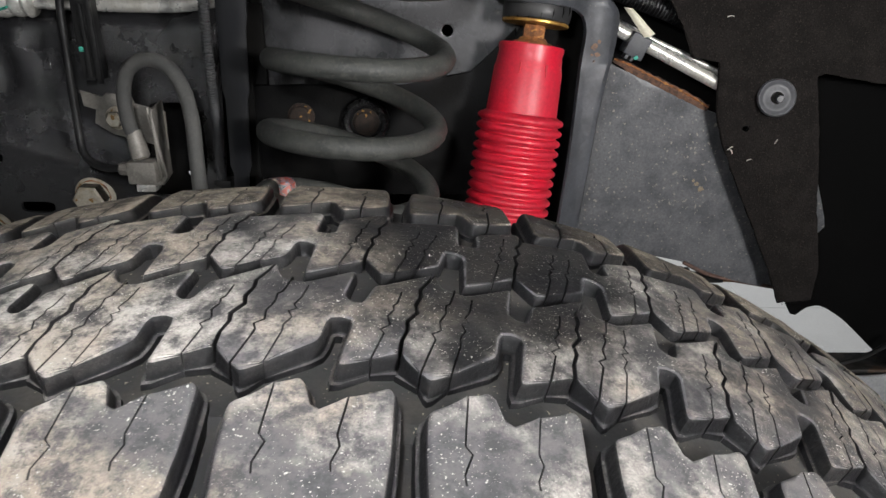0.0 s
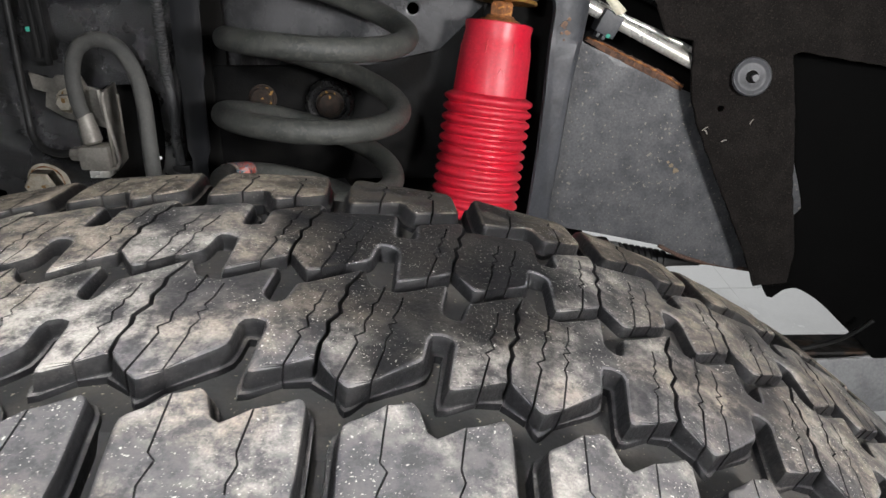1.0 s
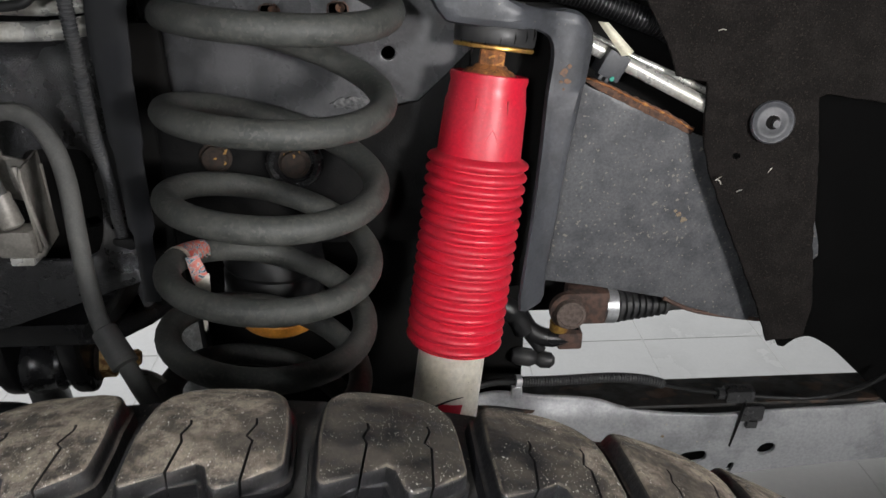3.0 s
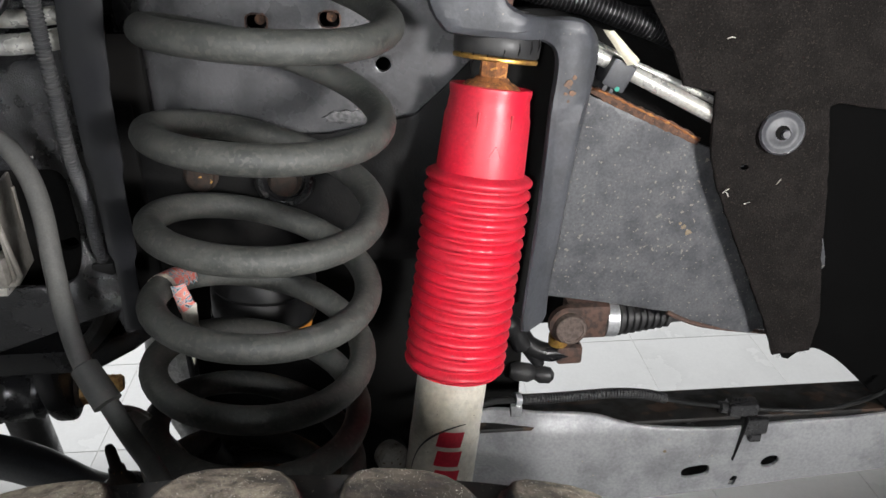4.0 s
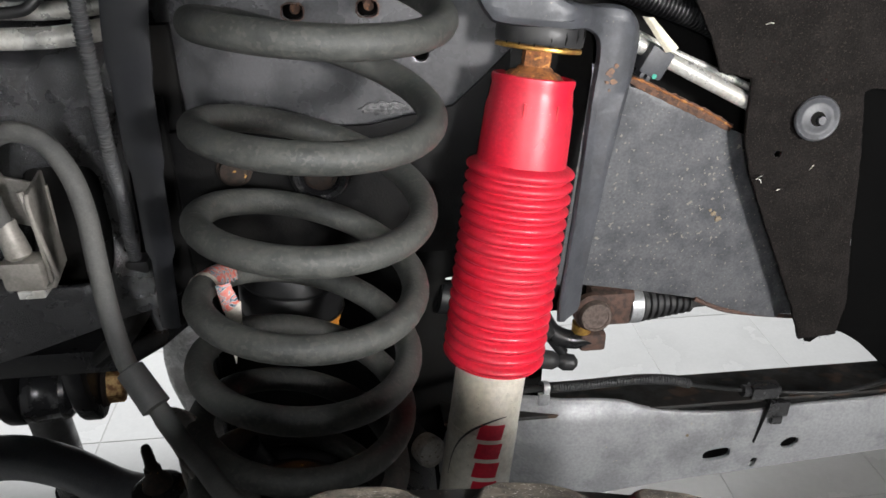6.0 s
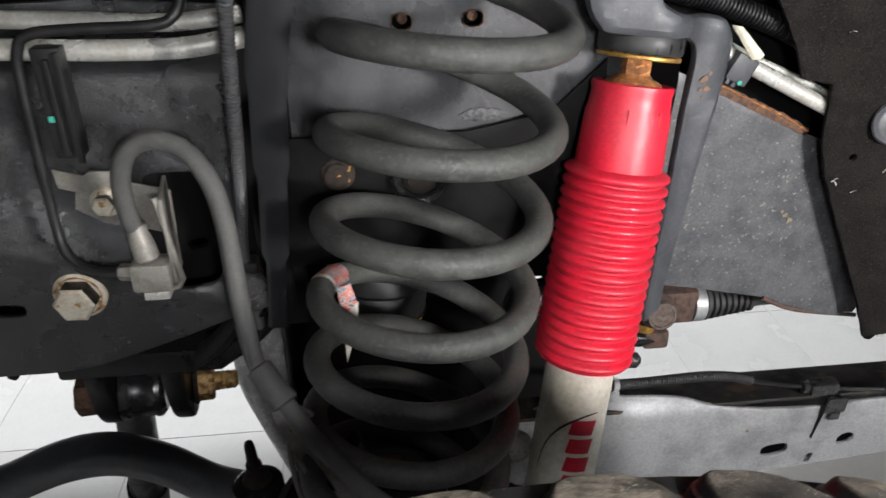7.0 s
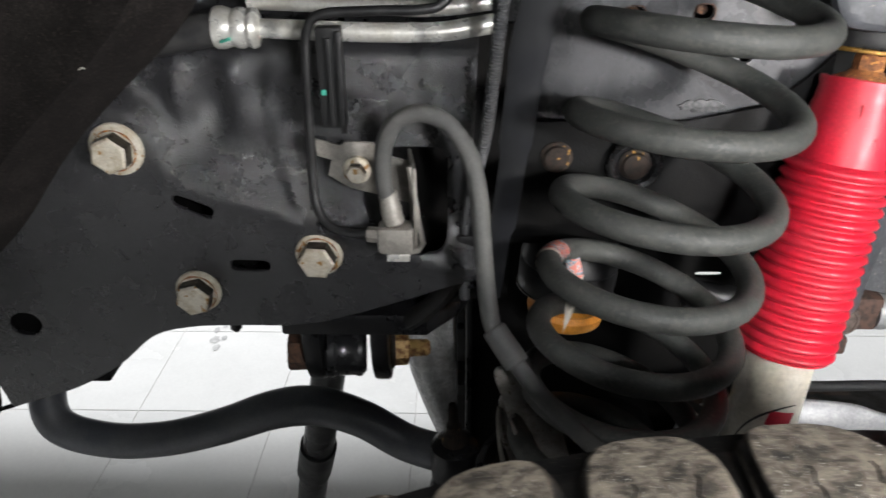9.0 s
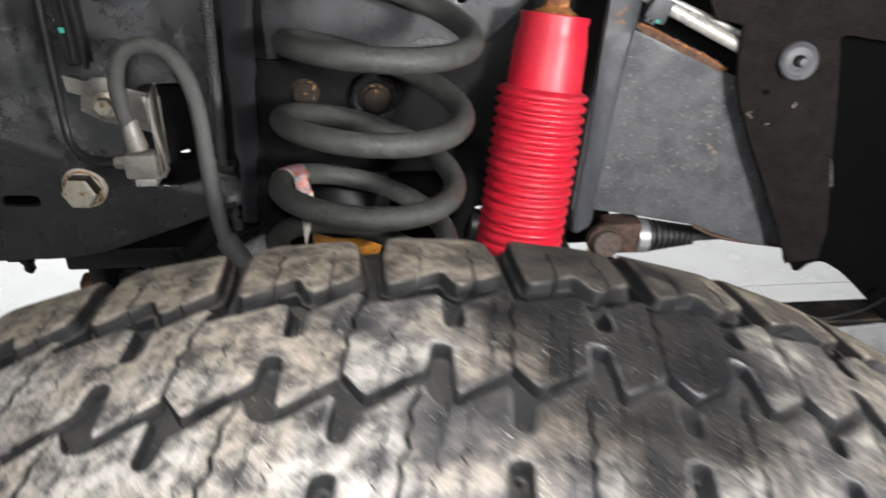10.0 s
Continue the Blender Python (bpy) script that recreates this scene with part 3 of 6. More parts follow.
def tread_block(outline, depth=8.6, cuts=()):
    """One tread block: a face on the tyre's crown, a worn edge all round, and sides down to the groove."""
    P = [Vector(p[:2]) for p in outline]
    share = [p[2] if len(p) > 2 else 1.0 for p in outline]
    if sum(P[i - 1].x * P[i].y - P[i].x * P[i - 1].y for i in range(len(P))) < 0:
        P.reverse()
        share.reverse()
    signs = corner_signs(P, share)
    bm = bmesh.new()
    rings = []
    for out, h in ((-2.3, 0.0), (-1.35, -0.25), (-0.65, -0.75), (-0.2, -1.5), (0.1, -2.4), (0.5, -5.0), (0.9, -5.6), (1.9, -5.9), (2.3, -depth)):
        rings.append([bm.verts.new((p.x, p.y, h)) for p in filleted(offset_outline(P, out, share), signs, 2.6, out)])
    bm.faces.new(rings[0])
    for a, b in zip(rings, rings[1:]):
        for k in range(len(a)):
            j = (k + 1) % len(a)
            bm.faces.new((a[k], a[j], b[j], b[k]))
    for w in cuts:
        bmesh.ops.bisect_plane(bm, geom=[*bm.verts, *bm.edges, *bm.faces], dist=1e-4, plane_co=(0, w, 0), plane_no=(0, 1, 0))
    bmesh.ops.triangulate(bm, faces=[f for f in bm.faces if len(f.verts) > 4])
    bmesh.ops.recalc_face_normals(bm, faces=bm.faces)
    bm.verts.index_update()
    on_face = [v.co.z > -0.01 for v in bm.verts]
    for v in bm.verts:
        wob = 0.5 * noise.noise(Vector((v.co.x * 0.09, v.co.y * 0.09, 3.3)))
        v.co = on_tyre(v.co.x, v.co.y, v.co.z + wob)
    bmesh.ops.recalc_face_normals(bm, faces=bm.faces)
    me = bpy.data.meshes.new("tread_block")
    bm.to_mesh(me)
    bm.free()
    me.materials.append(TREAD)
    me.polygons.foreach_set("use_smooth", [True] * len(me.polygons))
    me.set_sharp_from_angle(angle=radians(44))
    # the worn face shades as one smooth crown
    normals = [Vector(c.vector) for c in me.corner_normals]
    for loop in me.loops:
        if on_face[loop.vertex_index]:
            p = me.vertices[loop.vertex_index].co
            normals[loop.index] = Vector((p.x, 2 * CROWN * p.y * TYRE_R, p.z)).normalized()
    me.normals_split_custom_set(normals)
    return me


def turned(points, a, b):
    return [(2 * a - p[0], 2 * b - p[1], *p[2:]) for p in points]


NEAR_EDGE = [(43.2, -39.5), (43.6, -34), (45.4, -29), (45.0, -25), (48.2, -20), (47.6, -16), (49.4, -11), (49.2, -6.5), (52, -1), (53.8, 3.6)]
FAR_EDGE = [(30.2, 10.5), (31.0, 17), (32.6, 22), (32.0, 26.5), (34.6, 31), (34.2, 36.5), (36.6, 42), (37.2, 46.5)]


def near_block():
    """Outline of a block of the outer middle row, with a notch, a pocket and wavy sipes."""
    s1 = zigzag((-3.4, -47.0), (8.0, -5.0), teeth=3, width=0.45)
    s2 = zigzag((5.5, -45.9), (13.5, -9.0), teeth=3, width=0.34)
    s3 = zigzag((35.0, -43.2), (43.0, -10.0), teeth=3, width=0.4)
    pts = [(-8.4, -41.6), *s1[0], *s1[1][::-1], (-0.6, -50.0), *s2[0], *s2[1][::-1], (20.0, -36.2), (21.9, -25.3), (28.4, -25.8), (25.1, -46.8), *s3[0], *s3[1][::-1], (41.8, -40.4)]
    pts += [(u - 0.45, w, 0.12) for u, w in NEAR_EDGE] + [(37.0, -4.6), (33.9, -5.4), (30.7, -16.4), (25.7, -14.1), (28.6, 3.4), (11.5, -6.0), (4.5, -4.0)]
    return pts + [(u - PITCH + 0.45, w, 0.12) for u, w in NEAR_EDGE[::-1]]


def far_block():
    """Outline of a block of the inner middle row, whose pockets open the other way."""
    s1 = zigzag((-11.8, 2.6), (-3.0, 38.0), teeth=3, width=0.45)
    s2 = zigzag((-4.6, 6.4), (3.2, 37.0), teeth=2, width=0.34)
    s3 = zigzag((21.8, 4.6), (30.4, 44.0), teeth=3, width=0.4)
    pts = [(-16.0, 0.3), *s1[0], *s1[1][::-1], *s2[0], *s2[1][::-1], (3.9, 10.5), (6.4, 22.5), (12.2, 20.7), (10.7, -1.8), *s3[0], *s3[1][::-1], (29.3, 8.6)]
    pts += [(u - 0.4, w, 0.12) for u, w in FAR_EDGE] + [(39.0, 53.0), (35.5, 54.0), (18.8, 44.5), (18.2, 30.8), (11.9, 30.4), (13.2, 49.5), (10.0, 51.0), (-14.2, 46.0)]
    return pts + [(u - PITCH + 0.4, w, 0.12) for u, w in FAR_EDGE[::-1]]


def shoulder_block(sipe=0.34):
    s1 = zigzag((9.8, -54.0), (8.5, -82.0), teeth=1, start=0.6, end=0.9, amp=1.4, width=sipe)
    s2 = zigzag((30.0, -58.0), (27.5, -81.0), teeth=1, start=0.55, end=0.9, amp=1.4, width=sipe)
    pts = [(-1.8, -60.4), (4.0, -57.0)] + s1[1] + s1[0][::-1] + [(16.2, -50.2), (18.5, -53.2), (20.5, -60.0), (22.6, -61.2)] + s2[1] + s2[0][::-1]
    pts += [(40.8, -52.5), (42.8, -55.0), (42.6, -75), (41.2, -90), (39.2, -100), (35.6, -107.5), (29, -112), (20, -113), (11, -112), (4.6, -107.5), (0.8, -100), (-1.2, -90), (-2.0, -75)]
    return pts


tyre = new("tyre")
tyre.empty_display_size = 0.05
tyre.matrix_world = Matrix.Translation(TYRE_AT) @ Matrix.Rotation(AXIS_YAW, 4, "Z") @ Matrix.Rotation(AXIS_TIP, 4, "X")
tagged(tyre, "large black all-terrain truck tyre, tread caked with pale dust", "tyre")


def carcass():
    prof = [(-0.100, 0.215), (-0.128, 0.235), (-0.152, 0.30), (-0.154, 0.345), (-0.146, 0.385), (-0.134, 0.412)]
    for w in range(-114, 115, 4):
        prof.append(((w - TREAD_SHIFT) / 1000, tread_radius(w, -4.6 if abs(w) < 21 else -7.6 if abs(w) < 62 else -10.5)))
    prof += [(0.106, 0.412), (0.118, 0.385), (0.126, 0.345), (0.124, 0.30), (0.100, 0.235), (0.072, 0.215)]
    bm = bmesh.new()
    rings = []
    n = 160
    for k in range(n):
        a = 2 * math.pi * k / n
        rings.append([bm.verts.new((r * math.sin(a), y, r * math.cos(a))) for y, r in prof])
    for k in range(n):
        p, q = rings[k], rings[(k + 1) % n]
        for i in range(len(prof) - 1):
            bm.faces.new((p[i], p[i + 1], q[i + 1], q[i]))
    return bm


part("carcass", carcass(), GROOVE, tyre, local=True)


def rim():
    bm = bmesh.new()
    prof = [(-0.10, 0.214), (-0.098, 0.222), (-0.09, 0.222), (-0.085, 0.20), (-0.02, 0.185), (0.05, 0.20), (0.06, 0.222), (0.07, 0.222), (0.072, 0.20), (0.0, 0.17), (-0.05, 0.12), (-0.06, 0.03)]
    return lathe((0, -0.014, 0), (0, 1, 0), prof, sides=64, bm=bm)


part("rim", rim(), FRAME, tyre, "dark steel wheel rim", local=True)
TURN_ABOUT = (18.0, 2.5)
SHOULDER_CUTS = (-70, -80, -88, -94, -100, -106)
block_meshes = [tread_block(near_block(), cuts=(-36, -20)), tread_block(far_block(), cuts=(36, 20)),
                tread_block(shoulder_block(), depth=11.5, cuts=SHOULDER_CUTS),
                tread_block(turned(shoulder_block(0.6), *TURN_ABOUT), depth=11.5, cuts=[-w for w in SHOULDER_CUTS])]
TREAD_START = 17.2
for k in range(PITCHES):
    angle = (TREAD_START + k * PITCH) / 1000 / TYRE_R
    for me in block_meshes:
        ob = new("tread_block", me)
        ob.parent = tyre
        ob.matrix_basis = Matrix.Rotation(angle, 4, "Y")


# ---- coil spring ----
COIL_R, WIRE = 0.0671, 0.0087


def coil_axis(z):
    return Vector((-0.0779 + 0.1222 * (z - 0.8514), 0.5858 + 0.1005 * (z - 0.8514), z))


def coil_point(turns):
    """A point of the wire, in turns from the front of the middle coil, rising counter-clockwise."""
    t = min(max(turns, -3.5), 2.2)
    z = 0.86126 + t * (0.0541 + t * (0.00171 + t * (-0.00059 + t * (-0.00004 + t * 0.00003))))
    z += 0.048 * (turns - t)
    a = 2 * math.pi * (turns - 0.25)
    return coil_axis(z) + COIL_R * (math.cos(a) * COIL_X + math.sin(a) * COIL_Y)


COIL_UP = Vector((0.218, 0.039, 1)).normalized()
COIL_X = (Vector((1, 0, 0)) - COIL_UP * COIL_UP.x).normalized()
COIL_Y = COIL_UP.cross(COIL_X)
spring = thing("coil_spring", (-0.11, 0.555, 0.60), "dusty black steel coil spring with a torn paper label", "coil spring")
part("coil", tube([coil_point(-5.0 + k / 40) for k in range(int(40 * 7.7))], WIRE, sides=20), COIL, spring)


def label_band(t0, t1, r, arc, start):
    """A strip of label wrapped round the wire between two places."""
    bm = bmesh.new()
    rows = []
    n = 14
    for i in range(n + 1):
        t = t0 + (t1 - t0) * i / n
        p, q = coil_point(t), coil_point(t + 0.004)
        tan = (q - p).normalized()
        out = (p - coil_axis(p.z)).normalized()
        up = out.cross(tan).normalized()
        wob = 0.12 * math.sin(i * 2.1)
        rows.append([bm.verts.new(p + r * (math.cos(a) * out - math.sin(a) * up)) for a in (start + arc * k / 12 + wob * (k in (0, 12)) for k in range(13))])
    for a, b in zip(rows, rows[1:]):
        for k in range(12):
            bm.faces.new((a[k], a[k + 1], b[k + 1], b[k]))
    bmesh.ops.solidify(bm, geom=bm.faces[:], thickness=0.0002)
    return bm


lab = part("label", label_band(-1.345, -1.282, WIRE + 0.0003, 4.6, -3.3), LABEL, spring, "torn red and blue paper label")
part("label_edge", label_band(-1.284, -1.272, WIRE + 0.0006, 4.6, -3.4), PAPER, lab, "white torn paper edge")


def flap(corners, bow=0.002):
    """A loose, slightly bowed scrap of paper between four corners."""
    bm = bmesh.new()
    a, b, c, d = (Vector(p) for p in corners)
    rows = []
    for i in range(7):
        p, q = a.lerp(d, i / 6), b.lerp(c, i / 6)
        rows.append([bm.verts.new(p.lerp(q, j / 6) + Vector((0, -bow * math.sin(math.pi * j / 6) + 0.0006 * math.sin(2.3 * i + j), 0))) for j in range(7)])
    for r, q in zip(rows, rows[1:]):
        for k in range(6):
            bm.faces.new((r[k], r[k + 1], q[k + 1], q[k]))
    bmesh.ops.recalc_face_normals(bm, faces=bm.faces)
    bmesh.ops.solidify(bm, geom=bm.faces[:], thickness=0.0002)
    return bm


upper_flap = part("label_flap", flap([(-0.139, 0.579, 0.818), (-0.1305, 0.580, 0.820), (-0.1265, 0.581, 0.804), (-0.137, 0.582, 0.796)]), LABEL, spring, "loose red and blue label scrap")
part("label_tail", flap([(-0.1365, 0.582, 0.7985), (-0.1260, 0.5825, 0.8040), (-0.1275, 0.585, 0.784), (-0.1365, 0.588, 0.751)], 0.001), PAPER, spring, "hanging strip of torn white paper")

bump = thing("bump_stop", (-0.122, 0.732, 0.66), "orange rubber bump stop with a black cup inside the spring", "bump stop")
part("cup", lathe((-0.109, 0.737, 0.764), (-0.117, 0.734, 0.68), [(0, 0.02), (0.004, 0.034), (0.014, 0.042), (0.030, 0.045), (0.034, 0.0425), (0.038, 0.045), (0.060, 0.044), (0.066, 0.036)], 40), DULL_BLACK, bump, "glossy black cup")
part("rim", lathe((-0.1146, 0.7352, 0.7045), (-0.117, 0.734, 0.68), [(0, 0.0438), (0.0004, 0.0454), (0.0012, 0.0454), (0.0016, 0.0438)], 48), FLANK, bump, "thin steel-coloured rim of the cup")
part("rubber", lathe((-0.1105, 0.735, 0.706), (-0.115, 0.733, 0.645), [(0, 0.030), (0.003, 0.037), (0.014, 0.038), (0.019, 0.0335), (0.024, 0.0365), (0.034, 0.034), (0.040, 0.026), (0.042, 0.01)], 40), ORANGE, bump, "bright orange rubber")

# ---- shock absorber ----
SHOCK_TOP, SHOCK_LOW = Vector((0.0717, 0.6616, 0.914)), Vector((0.0435, 0.6267, 0.7101))
shock_dir = (SHOCK_LOW - SHOCK_TOP).normalized()
shock = thing("shock_absorber", tuple(SHOCK_TOP + shock_dir * 0.42), "white shock absorber under a ribbed red rubber boot", "shock absorber")
part("body", lathe(SHOCK_TOP + shock_dir * 0.17, SHOCK_LOW + shock_dir * 0.05, [(0, 0.02), (0.0, 0.0268), (0.09, 0.0268), (0.0905, 0.0272), (0.25, 0.0272), (0.27, 0.022), (0.29, 0.012)], 44), WHITE, shock, "off-white enamelled tube")


def boot_profile():
    """Smooth collar above, then ribs; the lowest ribs crowd together."""
    out = [(0.004, 0.0230), (-0.003, 0.0262), (-0.0042, 0.0272), (-0.0035, 0.0283), (-0.001, 0.0286), (0.0035, 0.0276), (0.009, 0.0284), (0.0125, 0.0286), (0.017, 0.0299), (0.050, 0.0312), (0.0545, 0.0313)]
    d, n = 0.0555, 17
    step = (0.2065 - 0.0555) / n
    for k in range(n):
        for f, q in ((0.04, 0.0), (0.16, 0.55), (0.30, 0.90), (0.45, 1.0), (0.60, 0.90), (0.76, 0.55), (0.90, 0.0)):
            out.append((d + step * (k + f), 0.0382 - 0.0042 * (1 - q)))
    out += [(0.2065, 0.0352), (0.2068, 0.0300), (0.203, 0.0262)]
    return out


boot = part("boot", lathe(SHOCK_TOP, SHOCK_LOW, boot_profile(), 64), RED, shock, "ribbed red rubber dust boot")
side = Vector((1, 0, 0))


def on_boot(along, sideways, sink=0.0):
    """A point on the boot's smooth collar: along from its top, sideways round it in metres."""
    r = 0.0299 + (along - 0.017) * 0.0394 - sink
    s = (side - shock_dir * side.dot(shock_dir)).normalized()
    f = shock_dir.cross(s)
    f = -f if f.y > 0 else f
    a = sideways / r
    return SHOCK_TOP + shock_dir * along + r * (math.cos(a) * f + math.sin(a) * s)


for sideways in (-0.010, 0.013):
    part("vent_slot", tube([on_boot(0.012, sideways, -0.0002), on_boot(0.017, sideways, -0.0002), on_boot(0.022, sideways * 1.03, -0.0002)], [0.0009, 0.0007, 0.0004], 8), RED_DULL, boot, "narrow moulded slot")
tri_line = [on_boot(0.038 - 0.0052 * math.sin(a), 0.004 + 0.0052 * math.cos(a)) for a in (math.pi / 2, math.pi * 7 / 6, math.pi * 11 / 6, math.pi / 2)]
part("moulded_mark", tube(tri_line, 0.00028, 6), RED, boot, "small raised triangle mark")
up = -shock_dir
part("dome_nut", lathe(SHOCK_TOP + up * -0.004, SHOCK_TOP + up, [(0, 0.023), (0.004, 0.0222), (0.008, 0.0195), (0.0105, 0.0165), (0.0115, 0.013), (0.014, 0.011)], 40), RUST_ORANGE, shock, "rusty domed retainer")
part("hex_nut", hexagon(SHOCK_TOP + up * 0.008, SHOCK_TOP + up, 0.0175, 0.013), RUST_ORANGE, shock, "rusty hexagon nut")
part("washer", lathe(SHOCK_TOP + up * 0.021, SHOCK_TOP + up, [(0, 0.010), (0, 0.0282), (0.0008, 0.0289), (0.0022, 0.0289), (0.003, 0.0282), (0.003, 0.01)], 44), BRASS, shock, "yellow zinc-plated washer")
part("bushing", lathe(SHOCK_TOP + up * 0.0245, SHOCK_TOP + up, [(0, 0.02), (0, 0.0280), (0.0015, 0.0291), (0.008, 0.0294), (0.013, 0.0290), (0.0152, 0.0275), (0.016, 0.02), (0.03, 0.018)], 44), RUBBER, shock, "cracked black rubber bushing")
for k in range(7):
    a = radians(-150 + 20 * k)
    p = SHOCK_TOP + up * 0.029 + Vector((0.0290 * math.cos(a), 0.0290 * math.sin(a), 0))
    part("crack", tube([p, p + up * 0.004 + Vector((0.0006, 0, 0)), p + up * 0.0085], [0.0003, 0.0008, 0.0004], 6), DARK, shock, "dark crack in the rubber")
part("rod", lathe(SHOCK_TOP + up * 0.0, SHOCK_TOP + up, [(0, 0.007), (0.07, 0.007)], 20), RUST_DARK, shock)


# ---- chassis rail ----
RAIL_Y = 0.643


def smooth01(a, b, x):
    t = min(1.0, max(0.0, (x - a) / (b - a)))
    return t * t * (3 - 2 * t)


def rail_relief(v):
    """The stamping of the rail's face: the upper part lies deeper, with a hollow before the step."""
    x, z = v.co.x, v.co.y
    ridge = 0.860 - 0.35 * (x + 0.424) if x > -0.424 else 0.860 + 0.9 * (-0.424 - x)
    ridge = min(ridge, 0.925)
    back = 0.018 * smooth01(ridge - 0.012, ridge + 0.034, z) - 0.004 * math.exp(-((z - ridge + 0.012) / 0.012) ** 2)

    def dent(depth, cx, cz, wide, high):
        return depth * math.exp(-((x - cx) / wide) ** 2 - ((z - cz) / high) ** 2)

    hollow = dent(0.010, -0.394, 0.897, 0.014, 0.022) + dent(0.008, -0.347, 0.905, 0.017, 0.020)
    bulge = dent(-0.007, -0.4145, 0.908, 0.010, 0.022) + dent(-0.005, -0.375, 0.920, 0.009, 0.013) + dent(-0.008, -0.3237, 0.919, 0.011, 0.013)
    roll = 0.05 * smooth01(0.925, 0.965, z) ** 2
    foot = 0.0
    clear = smooth01(0.022, 0.045, math.hypot(x + 0.4605, z - 0.8745))
    v.co.z += (back + hollow + bulge) * clear + roll + foot


rail = thing("chassis_rail", (-0.4, 0.66, 0.62), "black painted truck chassis rail with slots and rusty flange bolts", "chassis rail")
outline = rounded([(-0.608, 0.632), (-0.575, 0.643), (-0.540, 0.656), (-0.500, 0.680), (-0.466, 0.709), (-0.432, 0.7185), (-0.39, 0.7205), (-0.348, 0.721), (-0.310, 0.728), (-0.255, 0.746),
                   (-0.218, 0.760), (-0.207, 0.766)], 6)
outline = outline[:66]
outline += [(-0.205, 0.80), (-0.198, 0.97), (-0.3, 0.975), (-0.45, 0.97), (-0.62, 0.97), (-0.630, 0.80), (-0.622, 0.70)]
cut = ring2d(-0.246, 0.829, 0.025, 0.040, 24, power=6)
slots = [ring2d(-0.413, 0.8285, 0.016, 0.0055, 16, turn=-0.42, power=4), ring2d(-0.376, 0.777, 0.0155, 0.0050, 16, turn=-0.03, power=4), ring2d(-0.571, 0.7205, 0.0130, 0.0110, 20)]
part("web", sheet(outline, [cut, *slots], thick=0.005, bevel=0.001, m=upright(RAIL_Y), shape=rail_relief, grid=0.0045), RAIL, rail)
part("lower_flange", sheet([(-0.62, 0), (-0.36, 0), (-0.2, 0), (-0.2, 0.05), (-0.62, 0.05)], thick=0.004, m=Matrix.Translation((0, 0.668, 0.742)) @ Matrix.Rotation(0.0, 4, "X")), FRAME, rail)
# added near-black backings: they close openings that read black for want of light
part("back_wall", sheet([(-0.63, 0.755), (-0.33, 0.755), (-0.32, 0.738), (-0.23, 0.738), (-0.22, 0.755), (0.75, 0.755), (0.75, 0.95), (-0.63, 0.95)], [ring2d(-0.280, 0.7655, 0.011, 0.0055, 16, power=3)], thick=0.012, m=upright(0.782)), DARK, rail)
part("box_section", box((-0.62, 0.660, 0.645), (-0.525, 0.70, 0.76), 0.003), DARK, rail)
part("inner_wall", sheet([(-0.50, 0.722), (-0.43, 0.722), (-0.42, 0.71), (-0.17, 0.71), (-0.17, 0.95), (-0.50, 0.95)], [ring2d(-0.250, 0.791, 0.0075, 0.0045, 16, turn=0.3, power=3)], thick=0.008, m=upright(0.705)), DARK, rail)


def flange_bolt(at, flange, hex_across, name="flange_bolt", parent=None, proud=0.012, tilt=0.0):
    """A flange bolt facing the wheel: coated flange, flanks darkened for shade, coated chamfered crown."""
    a, b = Vector(at), Vector(at) + Vector((0, -1, 0))
    r, h = flange / 2, hex_across / math.sqrt(3)
    bolt = part(name, lathe(a, b, [(0, r), (0.0018, r), (0.003, r * 0.96), (0.0042, r * 0.76), (0.0046, h * 1.04)], 36), BOLT, parent, "off-white zinc bolt flange with rust stains", smooth=30)
    turn = Matrix.Translation(a) @ Matrix.Rotation(tilt, 4, "Y") @ Matrix.Translation(-a)
    flanks = lathe(a + Vector((0, -0.0040, 0)), b, [(0, h), (proud - 0.0015, h)], 6)
    bmesh.ops.transform(flanks, matrix=turn, verts=flanks.verts)
    part("hexagon", flanks, FLANK, bolt, "hexagon flanks, their shade put into a darker steel", smooth=20)
    crown = lathe(a + Vector((0, -0.0025 - proud, 0)), b, [(-0.0002, h * 0.99), (0.0009, h * 0.93), (0.0018, h * 0.84)], 6)
    bmesh.ops.transform(crown, matrix=turn, verts=crown.verts)
    part("crown", crown, BOLT, bolt, "off-white chamfered bolt crown with rust spots", smooth=20)
    if flange > 0.03:
        part("rust_ring", tube([a + Vector((h * 1.06 * math.cos(k * math.pi / 12), -0.0047, h * 1.06 * math.sin(k * math.pi / 12))) for k in range(25)], [0.0005 + 0.0003 * math.sin(1.7 * k + 9 * at[0]) for k in range(25)], 6), RUST_ORANGE, bolt, "orange rust round the hexagon")
    return bolt


for x, z in ((-0.4605, 0.8745), (-0.3205, 0.7885), (-0.4205, 0.7545)):
    flange_bolt((x, RAIL_Y - 0.0028, z), 0.0400 if x < -0.45 else 0.0365, 0.0250, parent=rail, proud=0.0130, tilt=3.1 * x)

# ---- spring tower on the rail ----
tower = thing("spring_tower", (-0.06, 0.70, 0.87), "grey pressed steel spring tower with rusty holes and bolts", "spring tower")
tower_out = [(-0.205, 0.80), (0.045, 0.80), (0.055, 0.90), (0.065, 0.935), (0.055, 0.99), (0.04, 1.05), (-0.205, 1.05)]
holes = [ring2d(-0.0364, 0.9585, 0.0068, 0.0052, 18, power=3), ring2d(-0.086, 0.9575, 0.0068, 0.0050, 18, power=3), ring2d(-0.001, 0.927, 0.0052, 0.0052, 18)]


